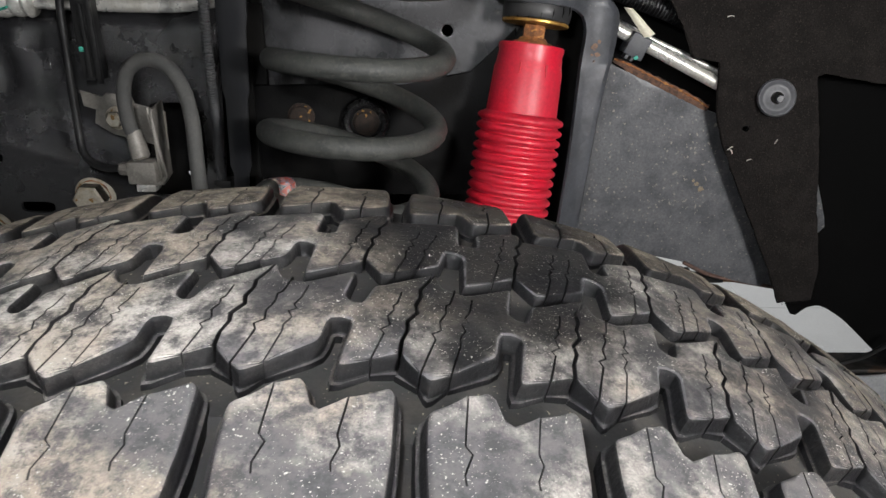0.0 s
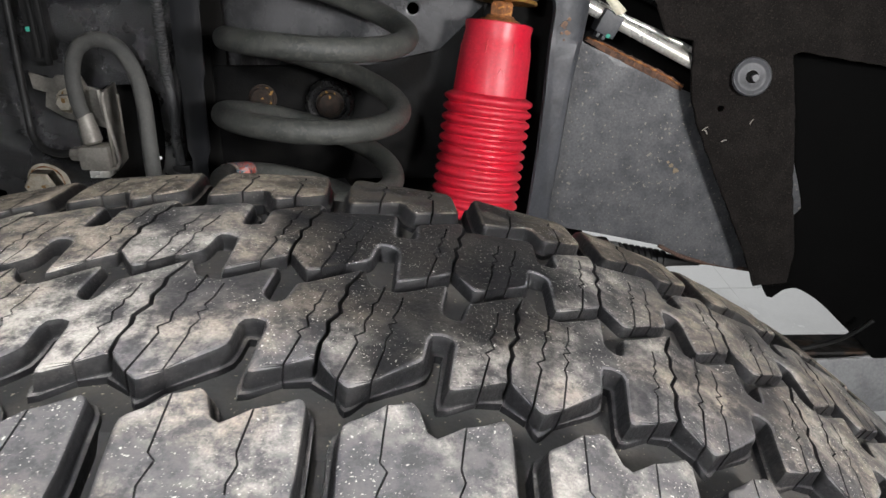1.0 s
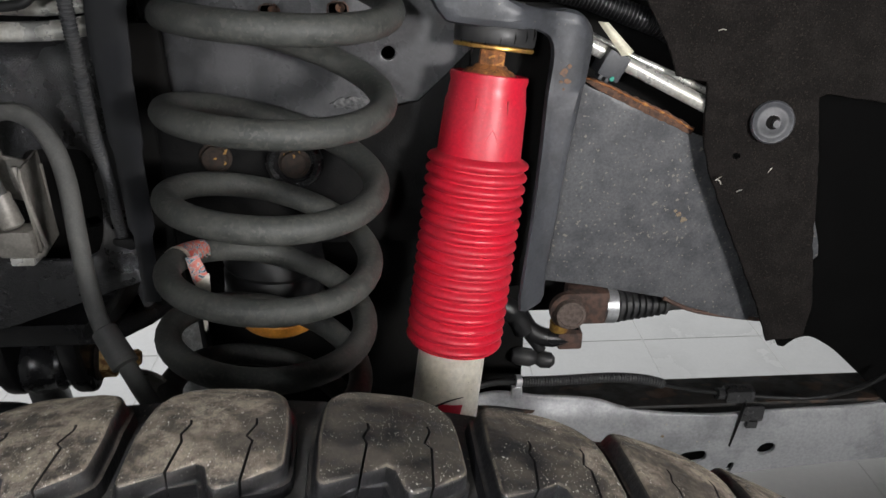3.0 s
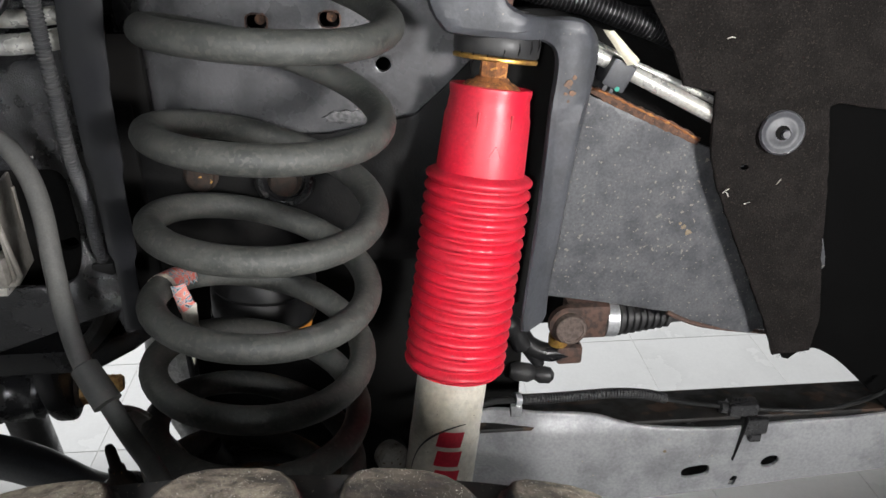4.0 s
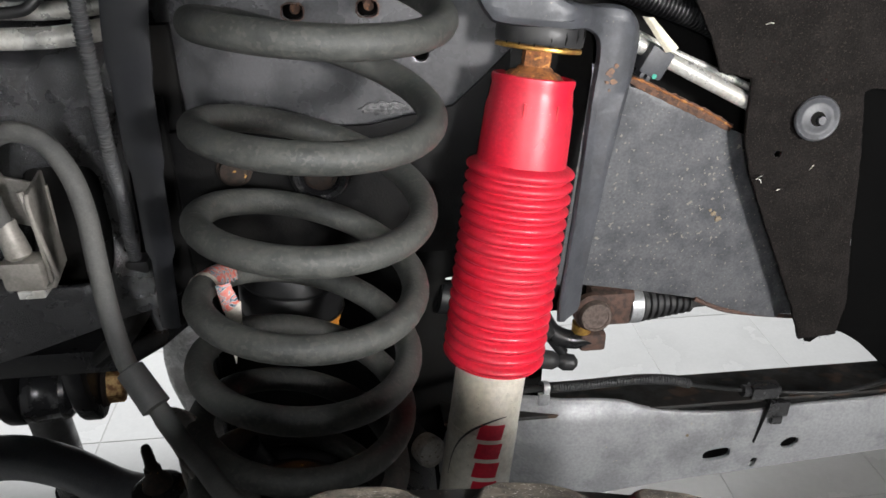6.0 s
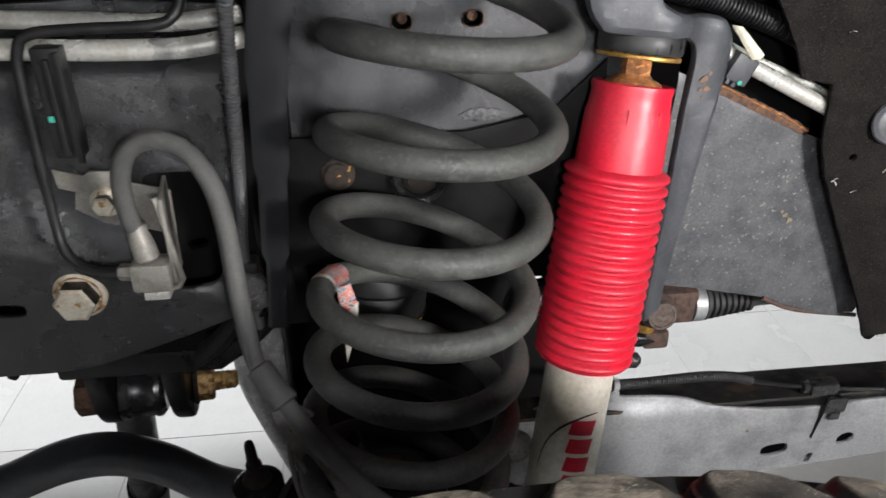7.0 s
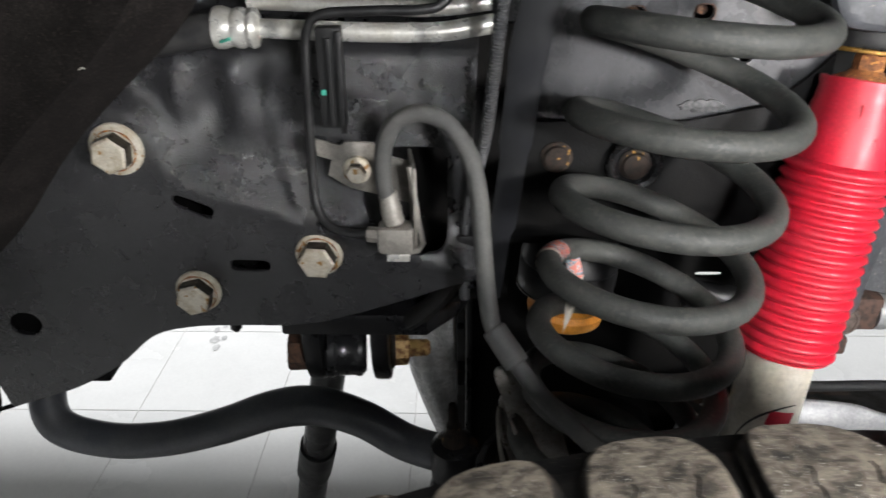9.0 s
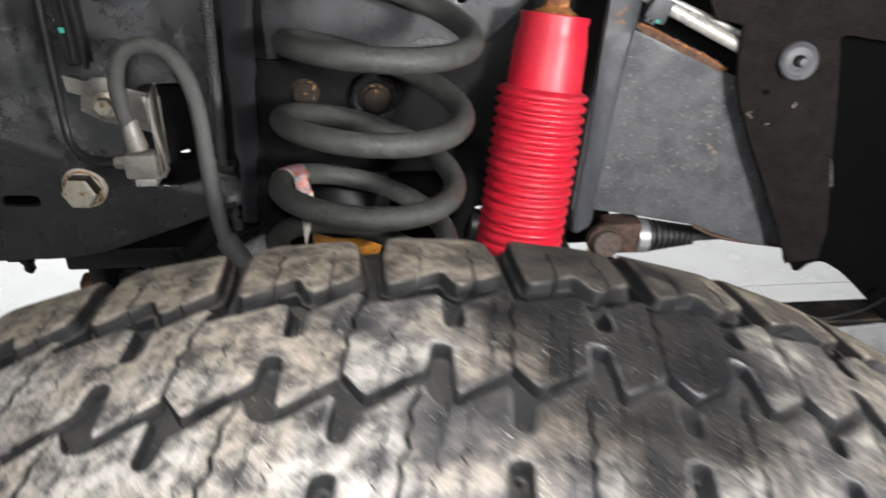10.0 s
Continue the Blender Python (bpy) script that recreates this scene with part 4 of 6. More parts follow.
def plate_wrap(v):
    """Folds the plate back beside the strip to shade its edge; foot rolls under."""
    v.co.z += 9.0 * max(0.0, -0.118 - v.co.x) ** 2


part("back_plate", sheet(tower_out, holes, thick=0.004, m=upright(0.695), shape=plate_wrap, grid=0.008), PLATE, tower, "bright worn grey plate")
part("upper_cup", lathe((-0.05, 0.593, 1.055), (-0.07, 0.585, 0.9), [(0, 0.10), (0.03, 0.10), (0.032, 0.09), (0.01, 0.085), (0.012, 0.02)], 40), FRAME, tower, "black upper spring cup")
# its slanted top edge follows the edge of shade on the plate
part("lower_web", sheet([(-0.20, 0.775), (0.06, 0.775), (0.06, 0.930), (0.042, 0.912), (0.020, 0.892), (-0.04, 0.880), (-0.10, 0.880), (-0.20, 0.880)], thick=0.004, m=upright(0.686)), WEB_BLACK, tower, "black lower web, darkened for the shade behind the coil")
for x, z, y in ((-0.1368, 0.8514, 0.684), (-0.0764, 0.8468, 0.681)):
    bm = lathe((x, y, z), (x, y - 1, z), [(0, 0.0125), (0.002, 0.0125), (0.003, 0.0105), (0.006, 0.0095), (0.007, 0.006)], 24)
    part("rusty_bolt", bm, RUST_BOLT, tower, "rusty round bolt end")
part("bolt_collar", lathe((-0.0764, 0.683, 0.8468), (-0.0764, 0, 0.8468), [(0, 0.0215), (0.003, 0.0225), (0.006, 0.0215), (0.008, 0.0185), (0.007, 0.0155), (0.003, 0.0135)], 32), GLOSS, tower, "glossy black collar")

for x, z in ((-0.0364, 0.9585), (-0.086, 0.9575)):
    ring = [Vector((x + 0.0075 * math.copysign(abs(math.cos(a)) ** 0.7, math.cos(a)), 0.6925, z + 0.0058 * math.copysign(abs(math.sin(a)) ** 0.7, math.sin(a)))) for a in (2 * math.pi * k / 24 for k in range(25))]
    part("rust_rim", tube(ring, [0.0006 + 0.0003 * math.sin(2.1 * k) for k in range(25)], 8), RUST_DARK, tower, "rusty rim of a hole")
    part("stud", lathe((x + 0.001, 0.715, z), (x + 0.001, 0.6, z), [(0, 0.0038), (0.012, 0.0036), (0.013, 0.002)], 14), RUST, tower, "rusty stud end")
scuff = [(-0.028 + (0.0175 + 0.0022 * math.sin(1.7 * k)) * math.cos(k * math.pi / 16), 0.8895 + (0.0050 + 0.0011 * math.sin(2.3 * k + 1)) * math.sin(k * math.pi / 16)) for k in range(32)]
part("peeled_paint", sheet(scuff, thick=0.0005, m=upright(0.6925)), SCUFF, tower, "rough patch of peeled paint")

# upright strip bracket beside the tower
strip = thing("strip_bracket", (-0.19, 0.63, 0.75), "dark grey pressed strip bracket hanging beside the spring", "bracket")
line = spline([(-0.150, 0.585, 1.06), (-0.160, 0.592, 1.0), (-0.1685, 0.6008, 0.9552), (-0.175, 0.612, 0.88), (-0.181, 0.6236, 0.8135), (-0.187, 0.632, 0.755)], 8)
part("strip", tube(line, [0.0032] * 12 + [0.0032] * 6 + [0.0029] * 6 + [0.0024] * 8 + [0.0017] * 9, sides=14, flat=3.9), STRIP, strip)

part("post", box((-0.203, 0.680, 0.740), (-0.178, 0.692, 0.905), 0.003), DARK, strip, "black post")

# ---- shock tower on the other side ----
stower = thing("shock_tower", (0.13, 0.70, 0.72), "grey shock tower bracket with a curled edge and rust spots", "bracket")
tower_edge = [(0.020, 1.06), (0.060, 1.03), (0.075, 0.985), (0.083, 0.972), (0.110, 0.962), (0.136, 0.958), (0.148, 0.948), (0.152, 0.939), (0.152, 0.927), (0.149, 0.907), (0.1445, 0.887),
              (0.138, 0.851), (0.132, 0.795), (0.126, 0.743), (0.123, 0.716), (0.100, 0.722), (0.104, 0.767), (0.109, 0.806), (0.113, 0.852), (0.116, 0.898), (0.119, 0.922), (0.118, 0.935), (0.112, 0.943), (0.096, 0.950), (0.048, 0.956), (0.036, 0.962), (0.026, 0.985)]


def cap_forward(v):
    """The cap over the shock's bushing stands forward of the upright edge."""
    v.co.z += -0.036 * (1 - smooth01(0.085, 0.125, v.co.x)) + 0.010 * smooth01(0.137, 0.154, v.co.x)


part("curled_edge", sheet(rounded(tower_edge, 3), thick=0.014, bevel=0.006, m=upright(0.680), shape=cap_forward, grid=0.01), TOWER, stower)
# near-black web; the shaded gap beside the boot is in its colour
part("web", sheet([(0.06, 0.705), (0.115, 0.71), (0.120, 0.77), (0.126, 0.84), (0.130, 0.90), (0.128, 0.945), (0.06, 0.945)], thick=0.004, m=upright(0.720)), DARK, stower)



def panel_press(v):
    """A shallow crease near the panel's lower corner and a slight oil-can bow."""
    x, z = v.co.x, v.co.y
    v.co.z += 0.014 * smooth01(0.0, 0.02, (x - 0.326) + 0.25 * (z - 0.69)) * (1 - smooth01(0.69, 0.74, z))
    v.co.z += 0.003 * math.sin(14 * x + 2) * math.sin(9 * z)


panel = thing("side_panel", (0.24, 0.74, 0.66), "dusty grey pressed steel panel with a rusty upper edge", "panel")
part("plate", sheet([(0.118, 0.705), (0.140, 0.7046), (0.187, 0.696), (0.253, 0.6815), (0.2886, 0.665), (0.3624, 0.647), (0.40, 0.72), (0.36, 0.83), (0.285, 0.835), (0.2553, 0.847), (0.215, 0.866), (0.1651, 0.888), (0.135, 0.905), (0.118, 0.90)], thick=0.004, m=upright(0.737), shape=panel_press, grid=0.012), GREY, panel)
lip = [(0.158, 0.8935), (0.172, 0.8850), (0.19, 0.8755), (0.21, 0.8665), (0.23, 0.8570), (0.2555, 0.8455), (0.2575, 0.851), (0.235, 0.8645), (0.215, 0.8740), (0.195, 0.8830), (0.178, 0.8910), (0.163, 0.897)]
flakes = []
for (a, b), (c, d) in zip(lip, lip[1:] + lip[:1]):
    for k in range(6):
        wob = noise.noise(Vector((a * 90 + k * 0.9, b * 70, 0.4))) * 0.0011
        flakes.append((a + (c - a) * k / 6 + wob * 0.4, b + (d - b) * k / 6 + wob))
part("rusty_edge", sheet(flakes, thick=0.0035, m=upright(0.7335)), RUST, panel, "flaking brown rust")
rim_line = spline([(0.160, 0.7315, 0.8965), (0.178, 0.7315, 0.8895), (0.195, 0.7315, 0.8810), (0.215, 0.7315, 0.8715), (0.235, 0.7315, 0.8620), (0.2565, 0.7315, 0.8495)], 6)
part("rust_ridge", tube(rim_line, [0.0009 + 0.0005 * math.sin(2.7 * k) for k in range(len(rim_line))], 8), RUST_ORANGE, panel, "paler orange rust ridge")
for at, size, seed in (((0.1665, 0.7330, 0.8800), 0.0030, 31), ((0.1720, 0.7330, 0.8745), 0.0024, 32), ((0.1850, 0.7330, 0.8705), 0.0026, 33), ((0.2020, 0.7330, 0.8640), 0.0018, 34), ((0.1690, 0.7330, 0.8660), 0.0012, 35)):
    part("rust_stain", blob(at, size, seed), RUST_STAIN, panel, "faint orange rust stain")
low = spline([(0.253, 0.735, 0.6815), (0.2886, 0.735, 0.665), (0.3624, 0.744, 0.647)], 5)
part("lower_edge", tube(low, [0.0022] * len(low), sides=8), RUST_DARK, panel, "thin rusty lower edge")


# ---- liner, clip, pipe and wiring ----
liner = thing("arch_liner", (0.38, 0.72, 0.60), "black felt wheel arch liner with a cut lower edge", "arch liner")
out = [(0.165, 1.02), (0.194, 0.964), (0.207, 0.944), (0.219, 0.923), (0.228, 0.901), (0.254, 0.896), (0.2555, 0.87), (0.2585, 0.845), (0.268, 0.817), (0.283, 0.785), (0.31, 0.732), (0.334, 0.683), (0.3506, 0.6446), (0.3823, 0.6504),
       (0.3835, 0.6860), (0.3687, 0.7554), (0.3570, 0.8290), (0.3450, 0.8840), (0.3530, 0.8860), (0.3900, 0.8790), (0.60, 0.845), (0.60, 1.1), (0.165, 1.1)]
random.seed(4)
out2 = []
for (a, b), (c, d) in zip(out, out[1:] + out[:1]):
    n = max(1, int(math.hypot(c - a, d - b) / 0.006))
    for k in range(n):
        out2.append((a + (c - a) * k / n + random.uniform(-1, 1) * 0.0005, b + (d - b) * k / n + random.uniform(-1, 1) * 0.0005))


def liner_bend(v):
    v.co.z += -0.004 * math.sin(v.co.x * 30 + v.co.y * 12)


# near-black sheet in place of the shaded recess beyond the felt's edge
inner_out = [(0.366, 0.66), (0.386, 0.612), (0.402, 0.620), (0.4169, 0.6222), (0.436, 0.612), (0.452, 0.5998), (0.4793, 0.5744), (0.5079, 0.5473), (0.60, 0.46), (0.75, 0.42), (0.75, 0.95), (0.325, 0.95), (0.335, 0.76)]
part("inner_shield", sheet(rounded(inner_out, 3), thick=0.004, m=upright(0.750)), RECESS, liner, "near-black sheet for the shaded recess behind the felt")
part("felt", sheet(out2, [ring2d(0.2876, 0.8333, 0.0030, 0.0027, 10)], thick=0.004, bevel=0.0008, m=upright(0.710), shape=liner_bend, grid=0.01), FELT, liner)
pin = thing("push_clip", (0.3125, 0.706, 0.865), "round grey plastic push clip in the felt liner", "clip")
c = Vector((0.3090, 0.7025, 0.8645))
axis = Vector((-0.10, -1, 0.16))
part("head", lathe(c, c + axis, [(0, 0.0178), (0.0012, 0.0178), (0.0024, 0.0166), (0.0022, 0.0150), (0.0012, 0.0135), (0.0010, 0.0105), (0.0020, 0.0080), (0.0020, 0.0058), (-0.002, 0.0050)], 40), PLASTIC_GREY, pin)
# dark disc in place of the hole's shade
part("pin_hole", lathe(c, c + axis, [(0.0022, 0.0058), (0.0024, 0.0)], 20), DARK, pin, "dark disc drawn as the pin hole's shade")
part("pin", lathe(c + Vector((0.0022, 0.0, -0.001)), c + Vector((0.0022, 0.0, -0.001)) + axis, [(0, 0.0036), (0.0048, 0.0036), (0.0055, 0.0030), (0.0055, 0)], 20), PLASTIC_GREY, pin)
for x, z, ang, ln in ((0.2742, 0.8146, 0.6, 0.006), (0.2755, 0.8115, 2.2, 0.005), (0.2941, 0.8028, 0.3, 0.005), (0.3179, 0.8218, 1.0, 0.007), (0.257, 0.9375, 0.1, 0.006)):
    d = Vector((math.cos(ang), 0, math.sin(ang))) * ln / 2
    p = Vector((x, 0.7065, z))
    tagged(part("lint", tube([p - d, p + Vector((0, -0.0008, 0.001)), p + d], 0.0004, 6), PAPER), "pale thread of lint caught on felt", "lint")



def fuzz(line, y, count, seed):
    """Short loose fibres standing out along a cut edge of felt."""
    rng = random.Random(seed)
    bm = bmesh.new()
    for k in range(count):
        f = rng.random() * (len(line) - 1)
        i = int(f)
        (a, b), (c, d) = line[i], line[i + 1]
        p = Vector((a + (c - a) * (f - i), y + rng.uniform(-0.002, 0.002), b + (d - b) * (f - i)))
        out = Vector((-(d - b), 0, c - a)).normalized() * -1
        tip = p + (out * rng.uniform(0.5, 1.4) + Vector((rng.uniform(-0.6, 0.6), rng.uniform(-0.6, 0.2), rng.uniform(-0.6, 0.6)))) * 0.0016
        w = Vector((rng.uniform(-1, 1), 0, rng.uniform(-1, 1))).normalized() * 0.00014
        base = p - out * 0.0008
        q = [bm.verts.new(v) for v in (base - w, base + w, tip)]
        top = bm.verts.new(base + Vector((0, -0.0002, 0)))
        bm.faces.new(q)
        for m in range(3):
            bm.faces.new((q[m], top, q[(m + 1) % 3]))
    return bm


part("fuzz", fuzz(out[3:16], 0.708, 700, 5), FELT, liner, "loose dark fibres along the cut edge")
tagged(part("lint", tube([(-0.4245, 0.5462, 0.9566), (-0.4224, 0.5456, 0.9580), (-0.4208, 0.5462, 0.9572)], 0.0004, 6), PAPER), "pale fleck of lint on the felt", "lint")
pipe_r = thing("metal_pipe", (0.23, 0.72, 0.89), "bright bare aluminium pipe in a grey plastic clamp", "pipe")
pl = spline([(0.150, 0.722, 0.9295), (0.189, 0.722, 0.9098), (0.2636, 0.722, 0.8721), (0.30, 0.722, 0.8535)], 6)
part("tube", tube(pl, 0.0064, 20), ALU, pipe_r)
pl2 = spline([(0.160, 0.730, 0.931), (0.193, 0.730, 0.9145), (0.2345, 0.730, 0.8965), (0.30, 0.730, 0.866)], 6)
part("thin_tube", tube(pl2, 0.0030, 14), ALU, pipe_r)
mm = Matrix.Translation((0.1757, 0.712, 0.9106)) @ Matrix.Rotation(0.47, 4, "Y")
part("clamp", box((-0.0096, -0.004, -0.0105), (0.0096, 0.020, 0.0108), 0.0015, m=mm), PLASTIC_GREY, pipe_r, "dark grey plastic clamp")
for dx in (-0.0062, -0.0005):
    part("clamp_leg", box((dx, -0.002, -0.0145), (dx + 0.0035, 0.010, -0.010), 0.0008, m=mm), PLASTIC_GREY, pipe_r)
part("paint_dot", lathe((0.1748, 0.7085, 0.9008), (0.1748, 0, 0.9008), [(0, 0.0022), (0.0008, 0.0018)], 12), TEAL, pipe_r, "teal paint dot")
part("strap", flap([(0.1585, 0.704, 0.9460), (0.1665, 0.704, 0.9455), (0.1895, 0.7055, 0.9225), (0.1800, 0.7055, 0.9190)], 0.003), CREAM, pipe_r, "cream plastic strap end")


def corrugated(line, r, depth, step):
    """Ribbed wiring conduit along a line."""
    line = [Vector(p) for p in line]
    dist = [0.0]
    for a, b in zip(line, line[1:]):
        dist.append(dist[-1] + (b - a).length)
    n = int(dist[-1] / step * 4)
    pts, radii, j = [], [], 0
    for k in range(n + 1):
        s = dist[-1] * k / n
        while j < len(dist) - 2 and dist[j + 1] < s:
            j += 1
        f = (s - dist[j]) / max(1e-9, dist[j + 1] - dist[j])
        pts.append(line[j].lerp(line[j + 1], min(1, f)))
        radii.append(r - depth * (0, 0, 1, 1)[k % 4])
    return tube(pts, radii, 10)


loom = thing("wiring_loom", (0.15, 0.735, 0.95), "thick black corrugated wiring loom", "wiring")
part("conduit", corrugated(spline([(0.06, 0.735, 0.985), (0.1276, 0.735, 0.966), (0.1535, 0.735, 0.960), (0.1805, 0.735, 0.950), (0.2174, 0.735, 0.936), (0.26, 0.737, 0.915)], 8), 0.0100, 0.0014, 0.0034), DULL_BLACK, loom)

# ---- stamped arm with its sensor cable ----
arm = thing("radius_arm", (0.3, 0.76, 0.45), "grey stamped steel suspension arm with punched slots", "suspension arm")


def arm_press(v):
    """The arm's end steps back behind the shock, and the face rolls away along its upper edge."""
    x, z = v.co.x, v.co.y
    v.co.z += 0.030 * (1 - smooth01(0.085, 0.150, x)) * (0.65 + 0.35 * smooth01(0.50, 0.47, z)) + 0.010 * smooth01(0.515, 0.552, z) ** 2 - 0.004 * math.exp(-((z - 0.495) / 0.03) ** 2)


arm_out = rounded([(0.02, 0.50), (0.04, 0.53), (0.098, 0.546), (0.142, 0.5505), (0.20, 0.546), (0.23, 0.538), (0.262, 0.532), (0.30, 0.528), (0.345, 0.526), (0.415, 0.529), (0.50, 0.531), (0.62, 0.545), (0.75, 0.55), (0.78, 0.50), (0.75, 0.47), (0.62, 0.462),
                   (0.534, 0.455), (0.44, 0.447), (0.363, 0.4395), (0.29, 0.434), (0.23, 0.428), (0.17, 0.420), (0.06, 0.41), (0.02, 0.43)], 4)
part("web", sheet(arm_out, [ring2d(0.3173, 0.4685, 0.0150, 0.0088, 20, turn=0.15, power=3.2), ring2d(0.3985, 0.4776, 0.0098, 0.0086, 18, turn=0.5), ring2d(0.3628, 0.4500, 0.0034, 0.0072, 12, turn=-0.2, power=3)],
     thick=0.005, bevel=0.0015, m=upright(0.750), shape=arm_press, grid=0.009), ARM, arm)
part("upper_flange", sheet([(0.02, 0.0), (0.2, 0.0), (0.36, 0.0), (0.55, 0.0), (0.78, 0.0), (0.78, 0.068), (0.02, 0.068)], thick=0.004, m=Matrix.Translation((0, 0.752, 0.535)) @ Matrix.Rotation(radians(-13), 4, "X")), FLANGE, arm, "black upper flange with rust specks")
# added dark box that gives the punched slots their shade
part("inner_web", box((0.25, 0.772, 0.425), (0.45, 0.778, 0.50), 0.001), DARK, arm)
part("back_web", box((0.1, 0.82, 0.44), (0.78, 0.826, 0.5165), 0.002), FRAME, arm)

cable = thing("sensor_cable", (0.116, 0.728, 0.594), "black sensor cable in corrugated sleeve clipped along the arm", "cable")
k1 = spline([(0.04, 0.70, 0.60), (0.085, 0.715, 0.603), (0.116, 0.730, 0.592), (0.15, 0.737, 0.5865), (0.185, 0.741, 0.5845), (0.218, 0.7441, 0.5825), (0.25, 0.747, 0.5765), (0.272, 0.748, 0.569)], 8)
part("sleeve", corrugated(k1[17:], 0.0056, 0.0010, 0.0030), HOSE_DARK, cable, "ribbed black sleeve")
part("inner_cable", tube(k1[:26], 0.0036, 10), PLASTIC, cable)
k2 = spline([(0.27, 0.748, 0.569), (0.31, 0.751, 0.557), (0.3534, 0.752, 0.549), (0.40, 0.748, 0.5455), (0.435, 0.740, 0.550), (0.462, 0.730, 0.565), (0.475, 0.722, 0.58), (0.49, 0.715, 0.60)], 8)
part("bare_cable", tube(k2, 0.0026, 10), PLASTIC, cable)
part("clip", box((0.340, 0.742, 0.5435), (0.372, 0.758, 0.5590), 0.004), CLIP, cable, "black plastic cable clip")
part("clip_barrel", lathe((0.332, 0.750, 0.5525), (0.345, 0.751, 0.5500), [(0, 0.0040), (0, 0.0062), (0.010, 0.0062), (0.012, 0.0050)], 16), CLIP, cable)
part("clip_body", box((0.360, 0.7405, 0.5205), (0.384, 0.7455, 0.5400), 0.0012), CLIP, cable)
part("clip_step", box((0.366, 0.7385, 0.5125), (0.378, 0.7440, 0.5215), 0.0010), CLIP, cable)
part("clip_tail", tube([(0.3615, 0.7425, 0.545), (0.3590, 0.7425, 0.520), (0.3541, 0.7425, 0.486)], [0.0030, 0.0026, 0.0018], 8, flat=0.4), PLASTIC, cable)
part("band_clip", lathe((0.112, 0.7285, 0.594), (0.135, 0.733, 0.59), [(0, 0.0052), (0, 0.0066), (0.006, 0.0066), (0.006, 0.0052)], 20), BRIGHT, cable, "grey metal band clip")
part("band_clip_foot", box((0.108, 0.722, 0.577), (0.119, 0.728, 0.590), 0.001), BRIGHT, cable)

# ---- steering joint seen under the panel ----
joint = thing("steering_joint", (0.19, 0.80, 0.60), "rusty steering shaft joint with a black rubber bellows", "steering joint")
jc = Vector((0.186, 0.800, 0.638))
ax = Vector((1, 0.05, -0.06)).normalized()
part("yoke", box((-0.010, -0.016, -0.019), (0.034, 0.016, 0.020), 0.006, m=Matrix.Translation(jc + Vector((-0.002, 0, 0.002)))), RUST_DARK, joint)
part("yoke_ear", lathe(jc + Vector((-0.0115, -0.016, 0.002)), jc + Vector((-0.0115, -1, 0.1)), [(-0.006, 0.020), (0.002, 0.020), (0.005, 0.017)], 28), RUST_DARK, joint)
part("cross_pin", lathe(jc + Vector((-0.0115, -0.020, 0.002)), jc + Vector((-0.0115, -1, 0.1)), [(0, 0.0162), (0.006, 0.0162), (0.0085, 0.0150), (0.0088, 0.0125), (0.0078, 0.012), (0.0080, 0.003), (0.0072, 0.0)], 32), PIN_RUST, joint, "round rusty pin end")
part("clamp_ring", lathe(jc + ax * 0.028, jc + ax, [(0, 0.0185), (0, 0.0205), (0.0125, 0.0205), (0.0125, 0.0185)], 32), BRIGHT, joint, "bright steel clamp ring")
prof = [(0, 0.0175)]
for k in range(8):
    prof += [(0.002 + 0.0075 * k, 0.0195 - 0.0011 * k), (0.005 + 0.0075 * k, 0.0195 - 0.0011 * k), (0.006 + 0.0075 * k, 0.0155 - 0.0011 * k), (0.0085 + 0.0075 * k, 0.0155 - 0.0011 * k)]
prof += [(0.066, 0.007), (0.10, 0.0055)]
part("bellows", lathe(jc + ax * 0.0405, jc + ax, prof, 28), RUBBER, joint, "black rubber bellows")
part("shaft", lathe(jc + ax * 0.10, jc + ax, [(0, 0.0045), (0.16, 0.0045)], 14), BRASS, joint)
low_y = jc + Vector((-0.030, 0.0, -0.034))
part("lower_yoke", tube(spline([low_y + Vector(v) for v in ((-0.030, 0, 0.026), (-0.016, -0.004, 0.004), (0.006, -0.006, -0.004), (0.034, -0.004, -0.002))], 5), [0.009] * 5 + [0.010] * 6 + [0.009] * 5, 12), FRAME, joint, "black lower yoke")
part("lower_lug", box(low_y + Vector((0.010, -0.014, -0.015)), low_y + Vector((0.037, 0.012, 0.006)), 0.004), RUST_DARK, joint)
# added dark box closing the gap behind the joint
part("shaft_housing", box((0.130, 0.83, 0.612), (0.192, 0.86, 0.72), 0.004), DARK, joint, "added dark box behind the joint")
part("spacer", lathe(low_y + Vector((0.012, -0.004, 0.006)), low_y + Vector((0.012, -0.004, 1)), [(0, 0.010), (0.010, 0.010)], 20), BRASS, joint)
link = thing("steering_link", (0.10, 0.80, 0.56), "dark rusty steering link end", "steering link")
part("bar", tube(spline([(0.02, 0.80, 0.66), (0.09, 0.80, 0.645), (0.118, 0.798, 0.632), (0.132, 0.796, 0.610), (0.150, 0.794, 0.585)], 6), [0.017] * 7 + [0.014] * 6 + [0.011] * 6 + [0.006] * 6, 16), FRAME, link)
part("ball_end", lathe((0.118, 0.79, 0.583), (0.165, 0.785, 0.576), [(0, 0.007), (0.006, 0.010), (0.02, 0.010), (0.026, 0.0065), (0.032, 0.0095), (0.042, 0.0085), (0.046, 0.004)], 18), RUBBER, link)


MUD_SPOTS = (((0.2555, 0.7335, 0.7700), 0.0026, 1), ((0.2605, 0.7335, 0.7645), 0.0032, 2), ((0.2520, 0.7335, 0.7735), 0.0016, 3))
